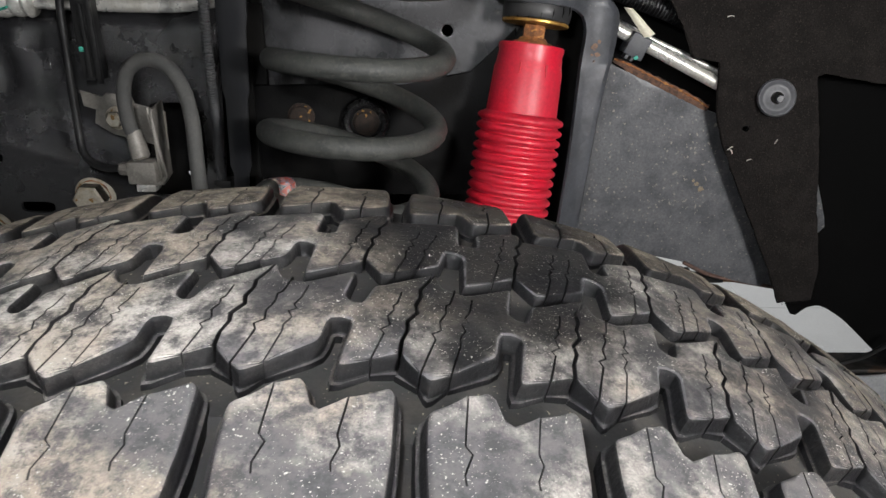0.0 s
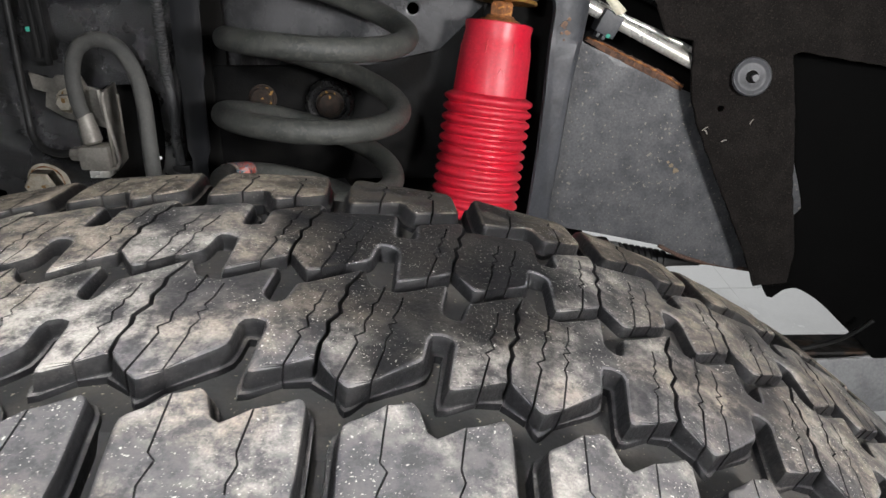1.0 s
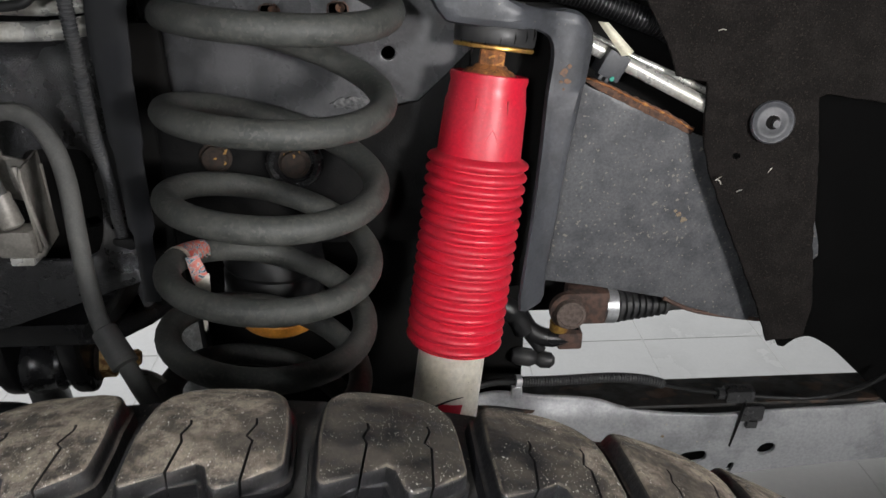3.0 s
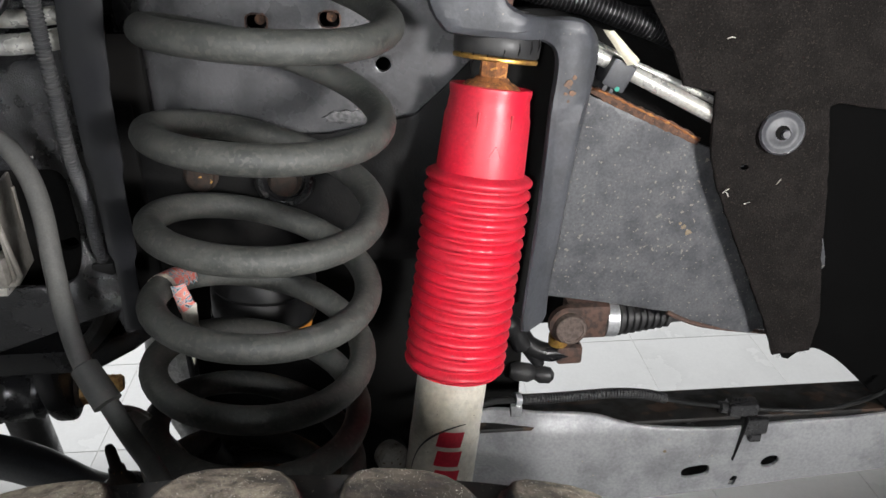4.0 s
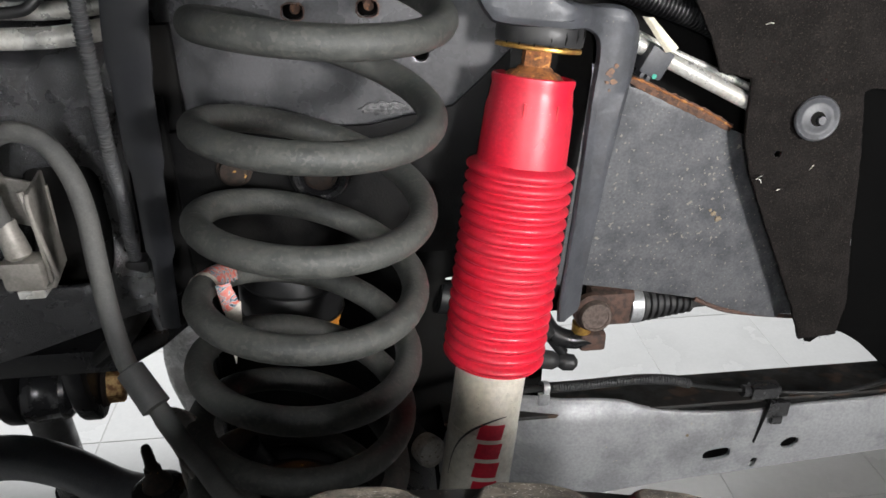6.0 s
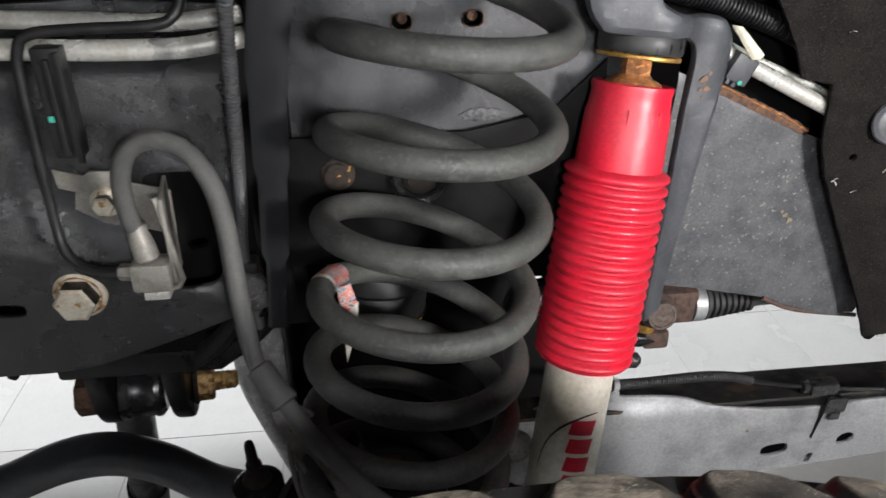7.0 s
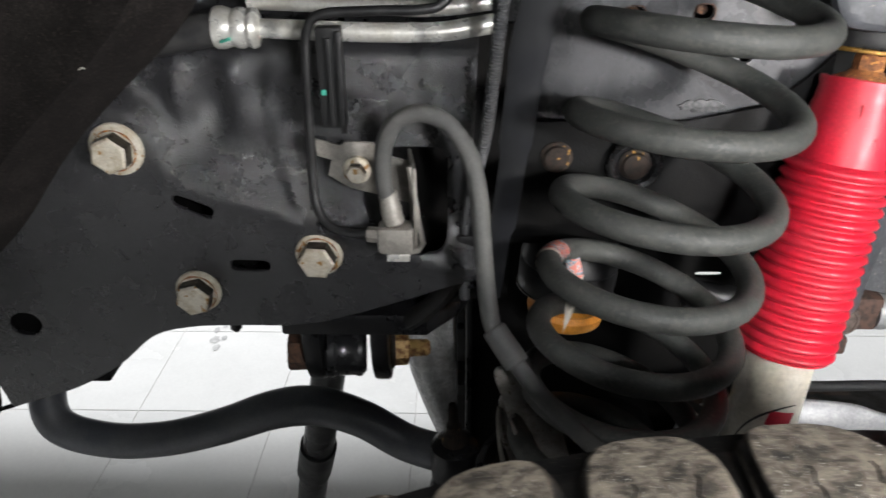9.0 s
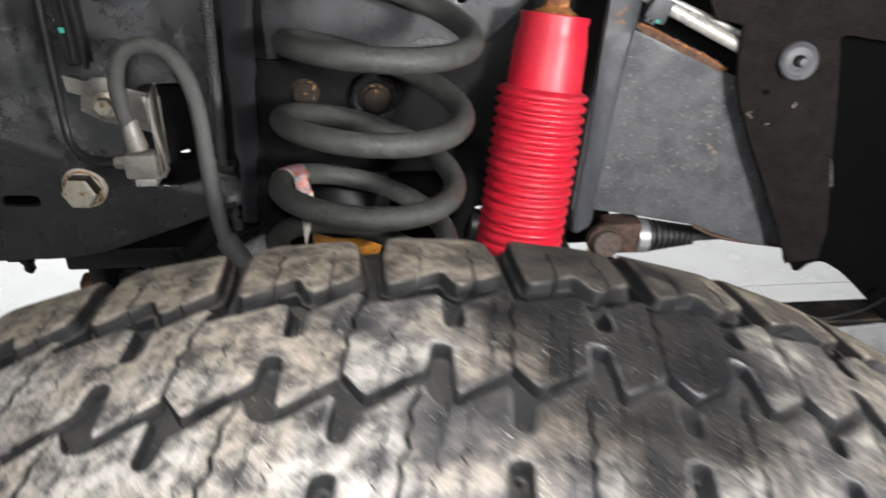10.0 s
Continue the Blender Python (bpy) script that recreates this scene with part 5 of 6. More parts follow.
for at, size, seed in (((0.1285, 0.6724, 0.9150), 0.0036, 21), ((0.1315, 0.6726, 0.9085), 0.0026, 22), ((0.1265, 0.6724, 0.9080), 0.0016, 23), ((0.1325, 0.6727, 0.9195), 0.0018, 24), ((0.1290, 0.6724, 0.9025), 0.0012, 25)):
    part("rust_stain", blob(at, size, seed), RUST_STAIN, stower, "faint orange rust stain")
for at, size, seed in MUD_SPOTS:
    part("mud_spot", blob(at, size, seed), MUD, panel, "beige dried mud spot")
part("mud_spot", blob((0.2783, 0.7436, 0.5023), 0.0022, 9), MUD, arm, "small yellowish mark")


# ---- brake hose, its bracket and lines ----
hose = thing("brake_hose", (-0.2, 0.55, 0.75), "grey rubber brake hose looping from a steel bracket", "brake hose")
h1 = spline([(-0.2595, 0.6030, 0.846), (-0.2630, 0.6010, 0.8663), (-0.2615, 0.5985, 0.8914), (-0.2530, 0.5960, 0.9090), (-0.2372, 0.5930, 0.9163), (-0.2194, 0.5880, 0.9111), (-0.2065, 0.5800, 0.8951), (-0.2000, 0.5715, 0.8740), (-0.1970, 0.5618, 0.8463),
             (-0.1945, 0.5545, 0.8176), (-0.1906, 0.5493, 0.7885), (-0.1840, 0.545, 0.7745), (-0.1735, 0.5345, 0.764), (-0.160, 0.520, 0.752), (-0.145, 0.503, 0.7455), (-0.1236, 0.475, 0.742), (-0.095, 0.45, 0.74)], 8)
part("tube", tube(h1, 0.0059, 16), HOSE, hose)
part("ferrule", lathe((-0.2612, 0.6030, 0.857), (-0.2565, 0.6010, 0.830), [(0, 0.0062), (0.002, 0.0068), (0.006, 0.0064), (0.01, 0.0072), (0.022, 0.0078), (0.024, 0.006)], 20), BRACKET, hose, "grey crimped ferrule")
part("end_block", box((-0.2690, 0.594, 0.8125), (-0.2440, 0.612, 0.8325), 0.0035), BRACKET, hose, "grey cast end block")
part("end_foot", box((-0.263, 0.596, 0.8060), (-0.247, 0.610, 0.8120), 0.001), ALU, hose)
part("sleeve", lathe((-0.1890, 0.5480, 0.7830), (-0.1665, 0.527, 0.7565), [(0, 0.0064), (0.001, 0.0082), (0.022, 0.0086), (0.028, 0.0088), (0.029, 0.0062)], 20), HOSE, hose, "wider rubber sleeve")

bracket = thing("hose_bracket", (-0.26, 0.63, 0.82), "dull grey steel hose bracket bolted to the rail", "bracket")
bo = [(-0.3150, 0.8840), (-0.3140, 0.8710), (-0.3040, 0.8680), (-0.3070, 0.8560), (-0.2920, 0.8460), (-0.2680, 0.8400), (-0.2460, 0.8330), (-0.2450, 0.8660), (-0.2700, 0.8730), (-0.2730, 0.8810), (-0.2930, 0.8820), (-0.2970, 0.8790)]
part("plate", sheet(bo, thick=0.0025, bevel=0.0006, m=upright(0.636)), BRACKET, bracket)
bm = sheet([(0.0, -0.0655), (0.036, -0.0655), (0.039, -0.061), (0.042, -0.004), (0.039, 0.0), (0.0, 0.0)], thick=0.0025, bevel=0.0006, m=Matrix.Translation((-0.2480, 0.638, 0.8755)) @ Matrix(((0.15, 0, 0.99, 0), (-0.99, 0, 0.15, 0), (0, 1, 0, 0), (0, 0, 0, 1))))
part("side_wing", bm, BRACKET, bracket)
part("wing_edge", tube([(-0.2455, 0.600, 0.877), (-0.2400, 0.5995, 0.836), (-0.2375, 0.599, 0.8195), (-0.2405, 0.5985, 0.8140), (-0.262, 0.598, 0.8095)], 0.0019, 8), BRACKET, bracket)
flange_bolt((-0.2857, 0.6345, 0.8610), 0.0205, 0.0125, "bracket_bolt", bracket, 0.007)

line = thing("brake_line", (-0.31, 0.62, 0.82), "thin black steel brake line bent round the rail", "brake line")
ln = spline([(-0.2768, 0.6025, 0.8255), (-0.290, 0.606, 0.8243), (-0.304, 0.611, 0.8275), (-0.3125, 0.616, 0.8360), (-0.3155, 0.621, 0.852), (-0.3145, 0.622, 0.90), (-0.3125, 0.622, 0.945), (-0.310, 0.622, 0.962), (-0.301, 0.622, 0.9715), (-0.27, 0.623, 0.9735), (-0.235, 0.624, 0.974), (-0.222, 0.626, 0.978), (-0.2155, 0.630, 0.992), (-0.213, 0.633, 1.04)], 7)
part("pipe", tube(ln, 0.0033, 10), PLASTIC, line)
part("nut", hexagon((-0.2685, 0.6020, 0.8245), (-0.29, 0.6040, 0.8255), 0.0098, 0.0085), BRACKET, line, "grey flare nut")

holder = thing("line_holder", (-0.30, 0.63, 0.89), "black plastic line holder strip with a teal mark", "clip")
part("strip", box((-0.3070, 0.628, 0.894), (-0.2900, 0.640, 0.962), 0.0015), PLASTIC, holder)
part("rib", box((-0.3000, 0.6245, 0.897), (-0.2965, 0.629, 0.956), 0.001), PLASTIC, holder)
part("rib", box((-0.2935, 0.6245, 0.891), (-0.2895, 0.629, 0.960), 0.001), PLASTIC, holder)
part("paint_mark", box((-0.3055, 0.6268, 0.9175), (-0.3015, 0.6285, 0.9215), 0.0008), TEAL, holder, "teal paint mark")

# ---- pipes with a crimped hose along the rail's top ----
pipes = thing("coolant_pipe", (-0.3, 0.66, 0.95), "two bare aluminium pipes with a crimped hose end", "pipe")
p1 = spline([(-0.3500, 0.659, 0.9555), (-0.31, 0.659, 0.954), (-0.27, 0.659, 0.9525), (-0.228, 0.659, 0.9525), (-0.205, 0.660, 0.9553), (-0.188, 0.661, 0.958)], 6)
part("lower_pipe", tube(p1, 0.0067, 18), ALU, pipes)
p2 = spline([(-0.36, 0.672, 0.9715), (-0.30, 0.672, 0.969), (-0.24, 0.672, 0.966), (-0.212, 0.672, 0.9675), (-0.190, 0.673, 0.970)], 6)
part("upper_pipe", tube(p2, 0.0058, 16), ALU, pipes)
part("crimp", lathe((-0.3815, 0.6585, 0.9565), (-0.3400, 0.6590, 0.9555), [(0, 0.012), (0.001, 0.0142), (0.006, 0.0146), (0.010, 0.0135), (0.013, 0.0125), (0.016, 0.0138), (0.020, 0.0138), (0.023, 0.0122), (0.027, 0.0140), (0.030, 0.0128), (0.032, 0.008)], 32), ALU, pipes, "crimped aluminium ferrule with a teal stroke")
part("paint_stroke", tube([(-0.3745, 0.6455, 0.9495), (-0.368, 0.6452, 0.9515)], 0.0022, 8, flat=0.5), TEAL, pipes, "teal paint stroke")
hz = spline([(-0.380, 0.6585, 0.9565), (-0.41, 0.659, 0.951), (-0.46, 0.662, 0.944), (-0.55, 0.67, 0.94)], 6)
part("rubber_hose", tube(hz, 0.0125, 18), RUBBER, pipes, "black rubber hose")

# ---- ribbed cable down the strip bracket ----
abs_cable = thing("ribbed_cable", (-0.2, 0.61, 0.75), "black ribbed cable sleeve clipped to the strip bracket", "cable")
c1 = spline([(-0.176, 0.575, 1.05), (-0.1835, 0.587, 1.0), (-0.1862, 0.593, 0.983), (-0.1905, 0.602, 0.935), (-0.1945, 0.612, 0.893), (-0.2005, 0.634, 0.855), (-0.2065, 0.648, 0.818), (-0.2085, 0.660, 0.78), (-0.2085, 0.668, 0.752), (-0.2080, 0.676, 0.727)], 8)
part("sleeve", corrugated(c1, 0.0046, 0.0008, 0.0024), HOSE_DARK, abs_cable)
part("clip", box((-0.2150, 0.648, 0.786), (-0.1985, 0.664, 0.800), 0.003), PLASTIC, abs_cable, "black plastic clip")

# ---- felt liner at the front of the arch ----
front_liner = thing("arch_liner", (-0.56, 0.58, 0.66), "black felt wheel arch liner bulging beside the rail", "arch liner")


def liner_grid():
    bm = bmesh.new()
    edge = spline([(-0.33, 0.60, 1.06), (-0.365, 0.592, 0.995), (-0.390, 0.590, 0.965), (-0.425, 0.590, 0.935), (-0.468, 0.590, 0.895), (-0.510, 0.590, 0.845), (-0.545, 0.590, 0.812), (-0.566, 0.590, 0.792), (-0.572, 0.592, 0.75), (-0.575, 0.592, 0.70), (-0.582, 0.592, 0.672), (-0.60, 0.592, 0.662)], 6)
    rows = []
    for p in edge:
        row = []
        for k in range(13):
            f = k / 12
            row.append(bm.verts.new(p + Vector((-0.30 * f, -0.03 * math.sin(math.pi * min(1, f * 5)) * (f < 0.2) - 0.22 * f * f - 0.012 * math.sin(min(1, f * 6) * math.pi / 2), 0.01 * f))))
        rows.append(row)
    for a, b in zip(rows, rows[1:]):
        for k in range(12):
            bm.faces.new((a[k], a[k + 1], b[k + 1], b[k]))
    bmesh.ops.recalc_face_normals(bm, faces=bm.faces)
    bmesh.ops.solidify(bm, geom=bm.faces[:], thickness=0.004)
    return bm


part("felt", liner_grid(), FELT, front_liner, smooth=60)

# ---- bushing joint under the rail ----
mount = thing("track_bar_mount", (-0.31, 0.70, 0.60), "black steel bracket with a rubber bushing and rusty bolt", "bracket")
part("cap", sheet([(-0.365, 0.0), (-0.240, 0.0), (-0.215, 0.03), (-0.200, 0.06), (-0.200, 0.13), (-0.365, 0.13)], thick=0.022, bevel=0.004, m=Matrix.Translation((0, 0.664, 0.705))), FRAME, mount)
part("upright", tube(spline([(-0.255, 0.67, 0.708), (-0.235, 0.668, 0.725), (-0.215, 0.668, 0.752), (-0.205, 0.668, 0.78)], 5), 0.015, 10, flat=0.5), FLANGE, mount)
for x in (-0.3430, -0.2830):
    part("ear", sheet(rounded([(0.0, 0.062), (0.045, 0.062), (0.05, 0.02), (0.035, -0.006), (0.015, -0.006), (0.0, 0.02)], 4), thick=0.0160, bevel=0.003,
         m=Matrix.Translation((x, 0.672, 0.636)) @ Matrix(((0, 0, 1, 0), (1, 0, 0, 0), (0, 1, 0, 0), (0, 0, 0, 1)))), FRAME, mount)
A, B = Vector((-0.365, 0.695, 0.655)), Vector((-0.255, 0.712, 0.648))
d = (B - A).normalized()
part("bushing", lathe(A + d * 0.030, B, [(-0.003, 0.012), (-0.003, 0.020), (0.000, 0.0245), (0.006, 0.0250), (0.008, 0.0236), (0.026, 0.0236), (0.028, 0.0250), (0.032, 0.0245), (0.036, 0.020), (0.036, 0.012)], 28), CLIP, mount, "shiny black rubber bushing")
part("bolt_head", hexagon(A + d * 0.012, A, 0.030, 0.018), RUST, mount, "rusty bolt head")
part("bolt_nut", hexagon(A + d * 0.092, B, 0.028, 0.014), NUT, mount, "rusty yellow nut")
part("nut_washer", lathe(A + d * 0.089, B, [(0, 0.012), (0, 0.0185), (0.003, 0.0185), (0.0035, 0.016)], 24), RUST_BOLT, mount, "dark rusty washer")
part("bolt_end", lathe(A + d * 0.106, B, [(0, 0.0085), (0.004, 0.0085), (0.005, 0.0078), (0.007, 0.0086), (0.009, 0.0078), (0.011, 0.0086), (0.013, 0.0078), (0.017, 0.0082), (0.020, 0.006)], 16), NUT, mount, "rusty yellow bolt end")
bar = thing("track_bar", (-0.36, 0.8, 0.3), "glossy black tubular track bar running under the truck", "track bar")
part("tube", tube([(-0.327, 0.702, 0.650), (-0.345, 0.735, 0.60), (-0.372, 0.79, 0.48), (-0.398, 0.843, 0.375), (-0.44, 0.93, 0.18)], [0.015, 0.0175, 0.0185, 0.0195, 0.0195], 24), FRAME, bar)
part("sleeve", tube([(-0.385, 0.817, 0.426), (-0.405, 0.857, 0.345)], 0.0225, 24), PLASTIC, bar)

# ---- stabiliser bar and its end link ----
sway = thing("stabiliser_bar", (-0.4, 0.665, 0.56), "thick dusty black stabiliser bar bent under the rail", "stabiliser bar")
sw = spline([(-0.575, 0.74, 0.665), (-0.590, 0.71, 0.645), (-0.602, 0.685, 0.620), (-0.592, 0.668, 0.588), (-0.545, 0.663, 0.574), (-0.490, 0.662, 0.577), (-0.435, 0.660, 0.594), (-0.380, 0.661, 0.615), (-0.340, 0.660, 0.620), (-0.300, 0.652, 0.613), (-0.262, 0.640, 0.598), (-0.235, 0.628, 0.598), (-0.212, 0.618, 0.6)], 8)
part("bar", tube(sw, [0.0165 + 0.0018 * math.exp(-((k - 60) / 9) ** 2) for k in range(len(sw))], 24), SWAY, sway)
part("eye", lathe((-0.216, 0.612, 0.625), (-0.214, 0.611, 0.55), [(0, 0.014), (0.004, 0.020), (0.035, 0.021), (0.042, 0.016)], 24), FRAME, sway)
end_link = thing("sway_bar_link", (-0.21, 0.61, 0.5), "dirty black link with rubber joint and grease fitting", "link")
part("stud", lathe((-0.2155, 0.612, 0.615), (-0.219, 0.610, 0.70), [(0, 0.0125), (0.010, 0.0115), (0.016, 0.010), (0.020, 0.0066), (0.028, 0.0062), (0.029, 0.0046), (0.046, 0.0040), (0.050, 0.003)], 18), RUST_BOLT, end_link)
prof = [(0, 0.012), (0.004, 0.021)]
for k in range(3):
    prof += [(0.008 + 0.012 * k, 0.024), (0.014 + 0.012 * k, 0.0235), (0.016 + 0.012 * k, 0.0205)]
prof += [(0.046, 0.012), (0.06, 0.0075), (0.09, 0.007)]
part("rubber_joint", lathe((-0.214, 0.611, 0.583), (-0.212, 0.610, 0.48), prof, 28), RUBBER, end_link)
part("blue_cap", lathe((-0.2125, 0.610, 0.53), (-0.211, 0.609, 0.40), [(0, 0.007), (0.06, 0.007)], 16), BLUE_PLASTIC, end_link, "blue plastic rod")

# ---- bright shield and the dark knuckle behind the hose ----
shield = thing("heat_shield", (-0.24, 0.86, 0.35), "bright galvanised curved metal shield", "shield")


def shield_mesh():
    """A dished plate whose rounded rim turns towards the wheel; its edge curves in below."""
    bm = bmesh.new()
    rows = []
    for i in range(19):
        f = i / 18
        z = 0.35 + 0.29 * f
        left = -0.275 + 0.055 * max(0.0, (0.53 - z) / 0.18) ** 1.5 + 0.10 * max(0.0, z - 0.56) ** 1.0
        right = -0.208
        rows.append([bm.verts.new((left + (right - left) * g, 0.856 + 0.026 * abs(2 * g - 0.9) ** 2.2 - 0.010 * f + 0.004 * math.sin(9 * g + 31 * z), z)) for g in (k / 14 for k in range(15))])
    for a, b in zip(rows, rows[1:]):
        for k in range(len(a) - 1):
            bm.faces.new((a[k], a[k + 1], b[k + 1], b[k]))
    bmesh.ops.recalc_face_normals(bm, faces=bm.faces)
    bmesh.ops.solidify(bm, geom=bm.faces[:], thickness=0.003)
    return bm


part("skin", shield_mesh(), GALVANISED, shield)
part("rim_flange", box((-0.217, 0.842, 0.40), (-0.192, 0.866, 0.645), 0.002), FLANGE, shield, "dark flange along the rim")
part("stay", box((-0.216, 0.798, 0.52), (-0.198, 0.860, 0.535), 0.002), FLANGE, shield, "dark stay to the sheet behind the spring")
part("rivet", lathe((-0.2125, 0.842, 0.585), (-0.2125, 0.6, 0.585), [(0, 0.0042), (0.002, 0.0038), (0.003, 0.002)], 14), DARK, shield, "small dark rivet")
knuckle = thing("knuckle_bracket", (-0.17, 0.58, 0.55), "dark dirty steel bracket behind the brake hose", "bracket")
fin = [(-0.1870, 0.7390), (-0.1760, 0.7430), (-0.1620, 0.7360), (-0.150, 0.715), (-0.1381, 0.6918), (-0.130, 0.664), (-0.1241, 0.6387), (-0.121, 0.59), (-0.160, 0.59), (-0.160, 0.628), (-0.1655, 0.662), (-0.173, 0.688), (-0.179, 0.711)]
part("fin", sheet(rounded(fin, 3), [ring2d(-0.1625, 0.681, 0.0048, 0.024, 14, turn=0.42, power=3)], thick=0.005, bevel=0.0015, m=upright(0.558)), FIN, knuckle, "dirty grey bracket fin")
part("fin", sheet([(-0.1775, 0.7101), (-0.1711, 0.694), (-0.1642, 0.649), (-0.1549, 0.6067), (-0.1614, 0.6004), (-0.1778, 0.6548), (-0.1818, 0.6941)], thick=0.004, m=upright(0.58)), FIN, knuckle, "dirty grey bracket fin")
part("foot", tube(spline([(-0.15, 0.6, 0.66), (-0.12, 0.60, 0.60), (-0.09, 0.60, 0.55), (-0.05, 0.60, 0.5)], 4), 0.02, 12), FRAME, knuckle)
axle = thing("axle_housing", (0.0, 0.62, 0.46), "dark dirty axle housing under the spring", "axle")
part("housing", tube(spline([(-0.09, 0.33, 0.455), (-0.06, 0.5, 0.46), (-0.05, 0.7, 0.46), (-0.04, 1.6, 0.46)], 6), [0.06] * 19, 28), FRAME, axle)
part("spring_seat", lathe((-0.111, 0.567, 0.60), (-0.072, 0.584, 0.9), [(0, 0.05), (0.0, 0.088), (0.018, 0.092), (0.02, 0.086), (0.008, 0.08), (0.012, 0.045), (0.05, 0.035), (0.06, 0.02)], 40), FRAME, axle, "round lower spring seat")
part("seat_block", box((-0.17, 0.50, 0.47), (-0.03, 0.63, 0.59), 0.01), FRAME, axle)
part("shock_mount", box((0.0, 0.57, 0.44), (0.07, 0.63, 0.53), 0.008), FRAME, axle)
part("stub", lathe((-0.012, 0.63, 0.628), (0.004, 0.60, 0.634), [(0, 0.006), (0.004, 0.012), (0.014, 0.013), (0.018, 0.012), (0.020, 0.006)], 20), FIN, axle, "beige rusty bolt end")
# added near-black sheet in place of unlit frame and axle parts
rear_web = thing("spring_backing", (-0.05, 0.76, 0.45), "added near-black sheet for the shaded space behind the spring", "cross member")
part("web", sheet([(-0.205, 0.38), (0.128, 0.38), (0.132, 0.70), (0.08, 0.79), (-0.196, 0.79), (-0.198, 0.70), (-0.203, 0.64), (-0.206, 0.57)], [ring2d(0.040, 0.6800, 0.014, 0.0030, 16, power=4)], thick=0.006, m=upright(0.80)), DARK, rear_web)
part("folded_edge", box((-0.2065, 0.782, 0.42), (-0.2005, 0.800, 0.66), 0.002), FRAME, rear_web, "folded steel edge")
part("clip", box((-0.010, -0.008, 0.0), (0.010, 0.008, 0.012), 0.002, m=Matrix.Translation((-0.4235, 0.700, 0.690))), PLASTIC, rail, "black plastic clip under the rail")
part("clip_stud", lathe((-0.418, 0.700, 0.694), (-0.416, 0.699, 0.60), [(0, 0.006), (0.006, 0.0075), (0.010, 0.005), (0.016, 0.0055), (0.020, 0.002)], 14), PLASTIC, rail)
wire = thing("braided_cable", (-0.17, 0.575, 0.60), "thin braided cable with a black plug beside the bracket fins", "cable")
wl = spline([(-0.181, 0.578, 0.690), (-0.1815, 0.576, 0.6775), (-0.1795, 0.575, 0.6508), (-0.1745, 0.575, 0.6240), (-0.171, 0.575, 0.602)], 6)
part("braid", corrugated(wl, 0.0021, 0.0005, 0.0016), BRACKET, wire)
part("plug", tube([(-0.1725, 0.575, 0.612), (-0.170, 0.575, 0.595), (-0.168, 0.575, 0.57)], 0.0058, 12), PLASTIC, wire)
part("fin_bolt", lathe((-0.158, 0.558, 0.640), (-0.158, 0, 0.645), [(0, 0.009), (0.006, 0.009), (0.008, 0.006)], 18), FRAME, knuckle, "black bolt head")


# ---- decal on the shock's tube: an arc and a row of slanted red marks ----
def on_body(along, around, lift=0.0004):
    """A point on the white tube: along its axis from the boot's top, around in degrees from the side that faces out."""
    s = Vector((1, 0, 0))
    s = (s - shock_dir * s.dot(shock_dir)).normalized()
    f = shock_dir.cross(s)
    if f.y > 0:
        f = -f
    a = radians(around)
    return SHOCK_TOP + shock_dir * along + (0.0272 + lift) * (math.cos(a) * f + math.sin(a) * s)


def decal_patch(corners):
    """A thin patch laid on the tube; corners: (along, around) in order."""
    bm = bmesh.new()
    n = 5
    rows = []
    a, b, c, d = corners
    for i in range(n + 1):
        p = [a[k] + (d[k] - a[k]) * i / n for k in (0, 1)]
        q = [b[k] + (c[k] - b[k]) * i / n for k in (0, 1)]
        rows.append([bm.verts.new(on_body(p[0] + (q[0] - p[0]) * j / n, p[1] + (q[1] - p[1]) * j / n)) for j in range(n + 1)])
    for r, s in zip(rows, rows[1:]):
        for k in range(n):
            bm.faces.new((r[k], r[k + 1], s[k + 1], s[k]))
    bmesh.ops.recalc_face_normals(bm, faces=bm.faces)
    bmesh.ops.solidify(bm, geom=bm.faces[:], thickness=0.00015)
    return bm


bodies = [o for o in shock.children if o.name.startswith("body")]
tube_body = bodies[0]
for k in range(4):
    s = 0.2490 + k * 0.0165
    part("red_mark", decal_patch([(s, -16), (s + 0.013, -20), (s + 0.013, 20), (s, 24)]), DECAL_RED, tube_body, "slanted red printed mark")
arc = [on_body(0.2425 + 0.06 * (k / 14) ** 1.7, 24 - 88 * math.sin(k / 14 * math.pi / 2), 0.0002) for k in range(15)]
part("black_arc", tube(arc, [0.0004 + 0.0011 * math.sin(math.pi * k / 14) for k in range(15)], 6, flat=0.3), DECAL_BLACK, tube_body, "thin black printed arc")


# ---- floor tiles ----
TILE_SIZE = 0.30


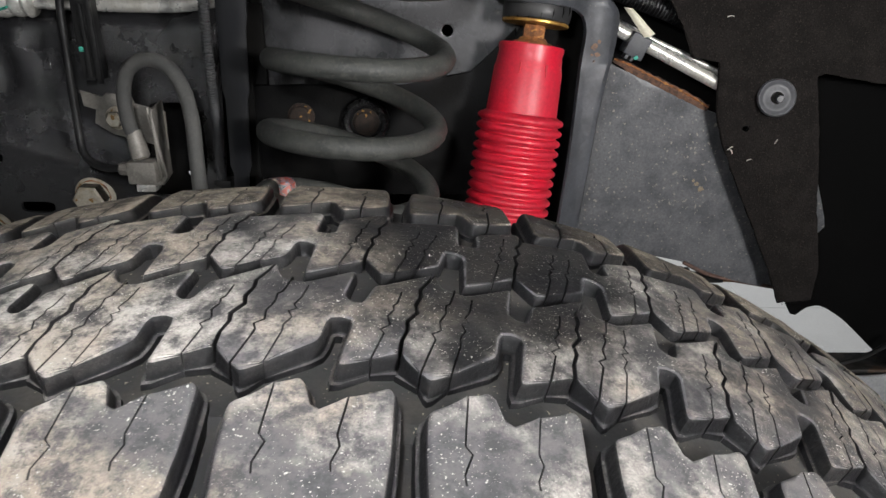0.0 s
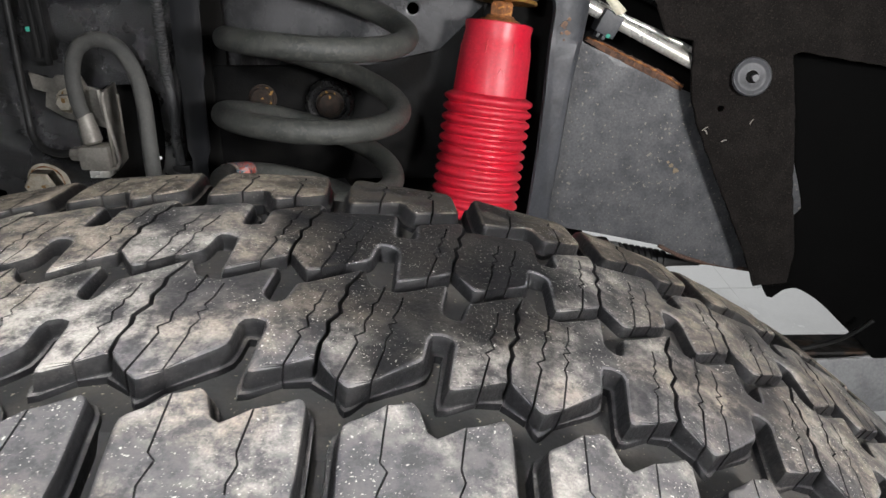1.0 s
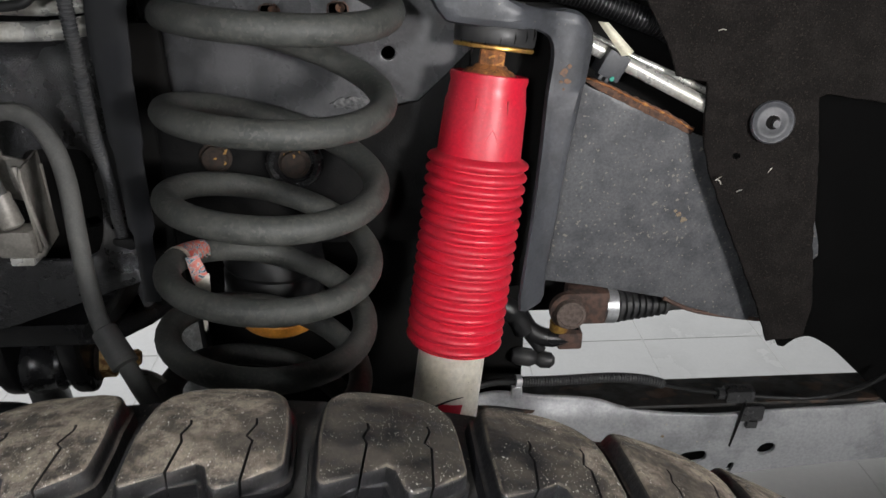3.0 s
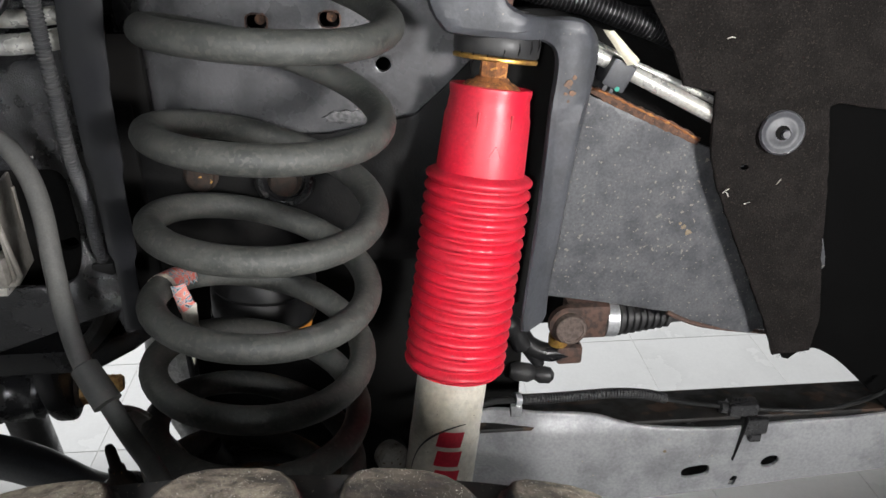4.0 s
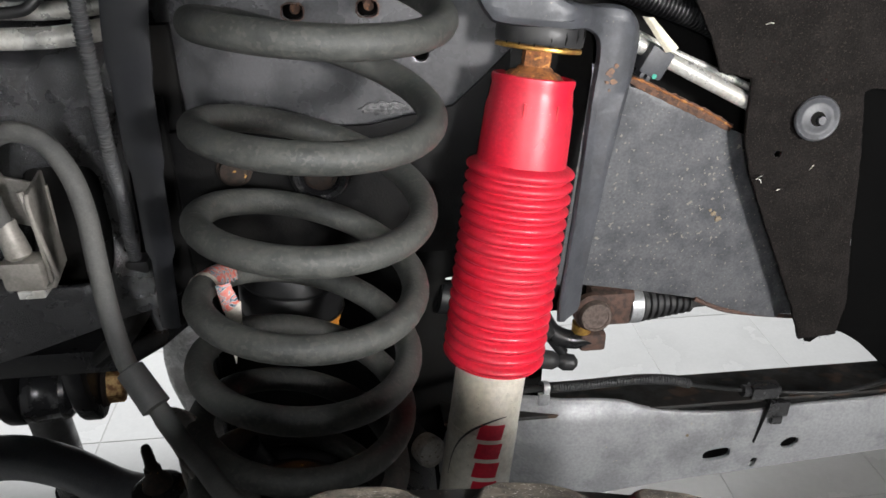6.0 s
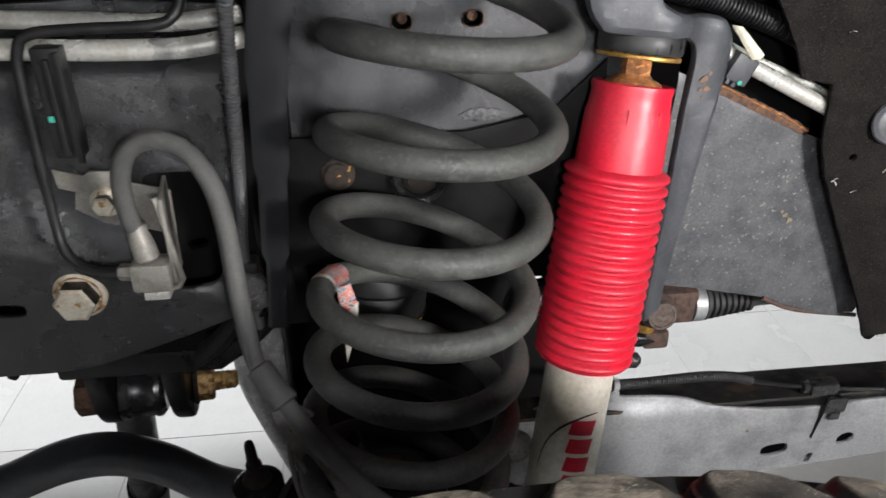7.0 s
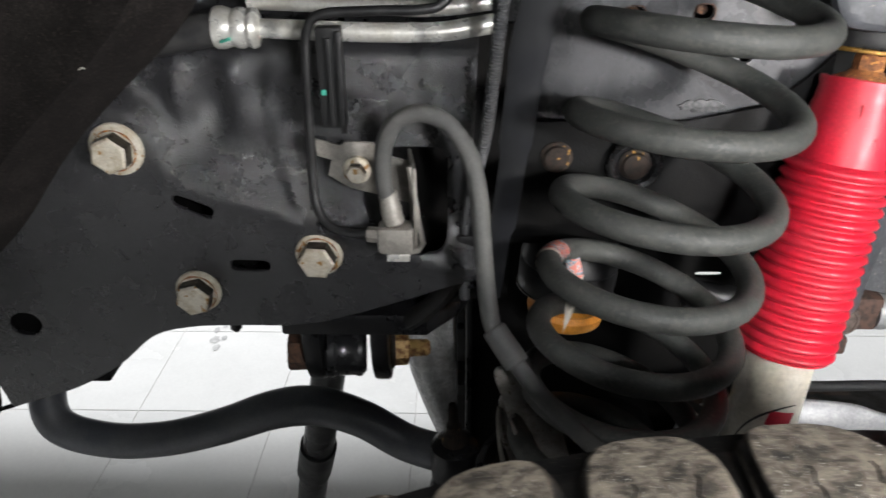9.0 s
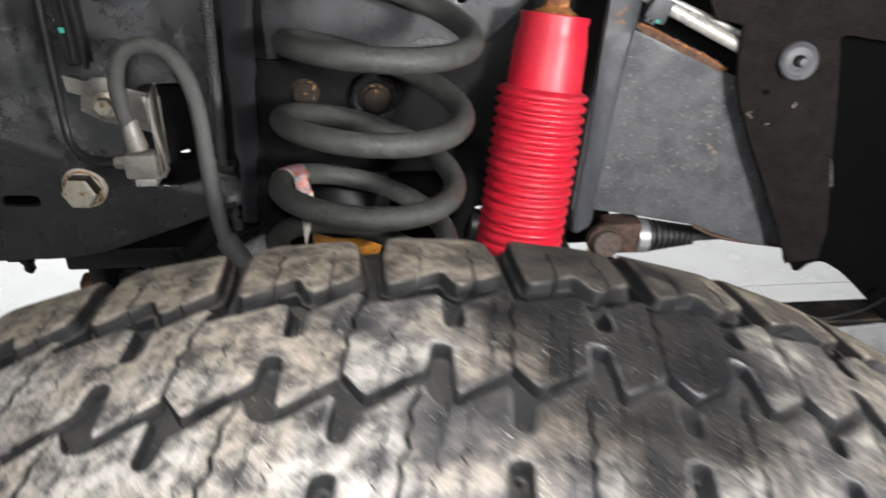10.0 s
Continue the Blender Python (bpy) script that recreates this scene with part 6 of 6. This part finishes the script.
def tile_mesh():
    bm = box((0.0010, 0.0010, -0.006), (TILE_SIZE - 0.0010, TILE_SIZE - 0.0010, 0.0), 0)
    bmesh.ops.bevel(bm, geom=[e for e in bm.edges if all(v.co.z > -0.001 for v in e.verts)], offset=0.0006, segments=1, affect="EDGES")
    me = bpy.data.meshes.new("tile")
    bm.to_mesh(me)
    bm.free()
    me.materials.append(TILE)
    return me


tile = tile_mesh()
TILE_X, TILE_Y, TILE_TURN = 0.588, 1.369, radians(0.0)
for i in range(-9, 7):
    for j in range(-2, 12):
        ob = new("tile", tile)
        ob.parent = floor
        ob.matrix_basis = Matrix.Translation((TILE_X, TILE_Y, 0)) @ Matrix.Rotation(-TILE_TURN, 4, "Z") @ Matrix.Translation((i * TILE_SIZE, j * TILE_SIZE, 0))
rest = bmesh.new()
for i in range(-26, 24):
    for j in range(-20, 26):
        if not (-9 <= i < 7 and -2 <= j < 12):
            m = Matrix.Translation((TILE_X, TILE_Y, -0.001)) @ Matrix.Rotation(-TILE_TURN, 4, "Z") @ Matrix.Translation((i * TILE_SIZE, j * TILE_SIZE, 0))
            c = m @ Vector((0.15, 0.15, 0))
            if -7.7 < c.x < 7.7 and -4.7 < c.y < 8.7:
                q = [rest.verts.new(m @ Vector(p)) for p in ((0.001, 0.001, 0), (0.299, 0.001, 0), (0.299, 0.299, 0), (0.001, 0.299, 0))]
                rest.faces.new(q)
far_tiles = part("tile_field", rest, TILE, floor)
tagged(far_tiles, kind="stuff")


def smudge(cx, cy, size, seed):
    """A flat, ragged dirt mark on the tiles."""
    random.seed(seed)
    bm = bmesh.new()
    ring = [bm.verts.new((cx + size * (0.6 + 0.4 * random.random()) * math.cos(a) * 0.7, cy + size * (0.6 + 0.4 * random.random()) * math.sin(a), 0.0012)) for a in (2 * math.pi * k / 14 for k in range(14))]
    bm.faces.new(ring)
    return bm


stain = thing("floor_stain", (-0.82, 1.65, 0.0), "faint grey dirt marks on the white tiles", "stain")
for cx, cy, size, seed in ((-0.812, 1.60, 0.016, 1), (-0.825, 1.632, 0.020, 2), (-0.803, 1.640, 0.012, 3), (-0.832, 1.675, 0.014, 4), (-0.815, 1.69, 0.010, 5)):
    part("mark", smudge(cx, cy, size, seed), SMUDGE, stain)
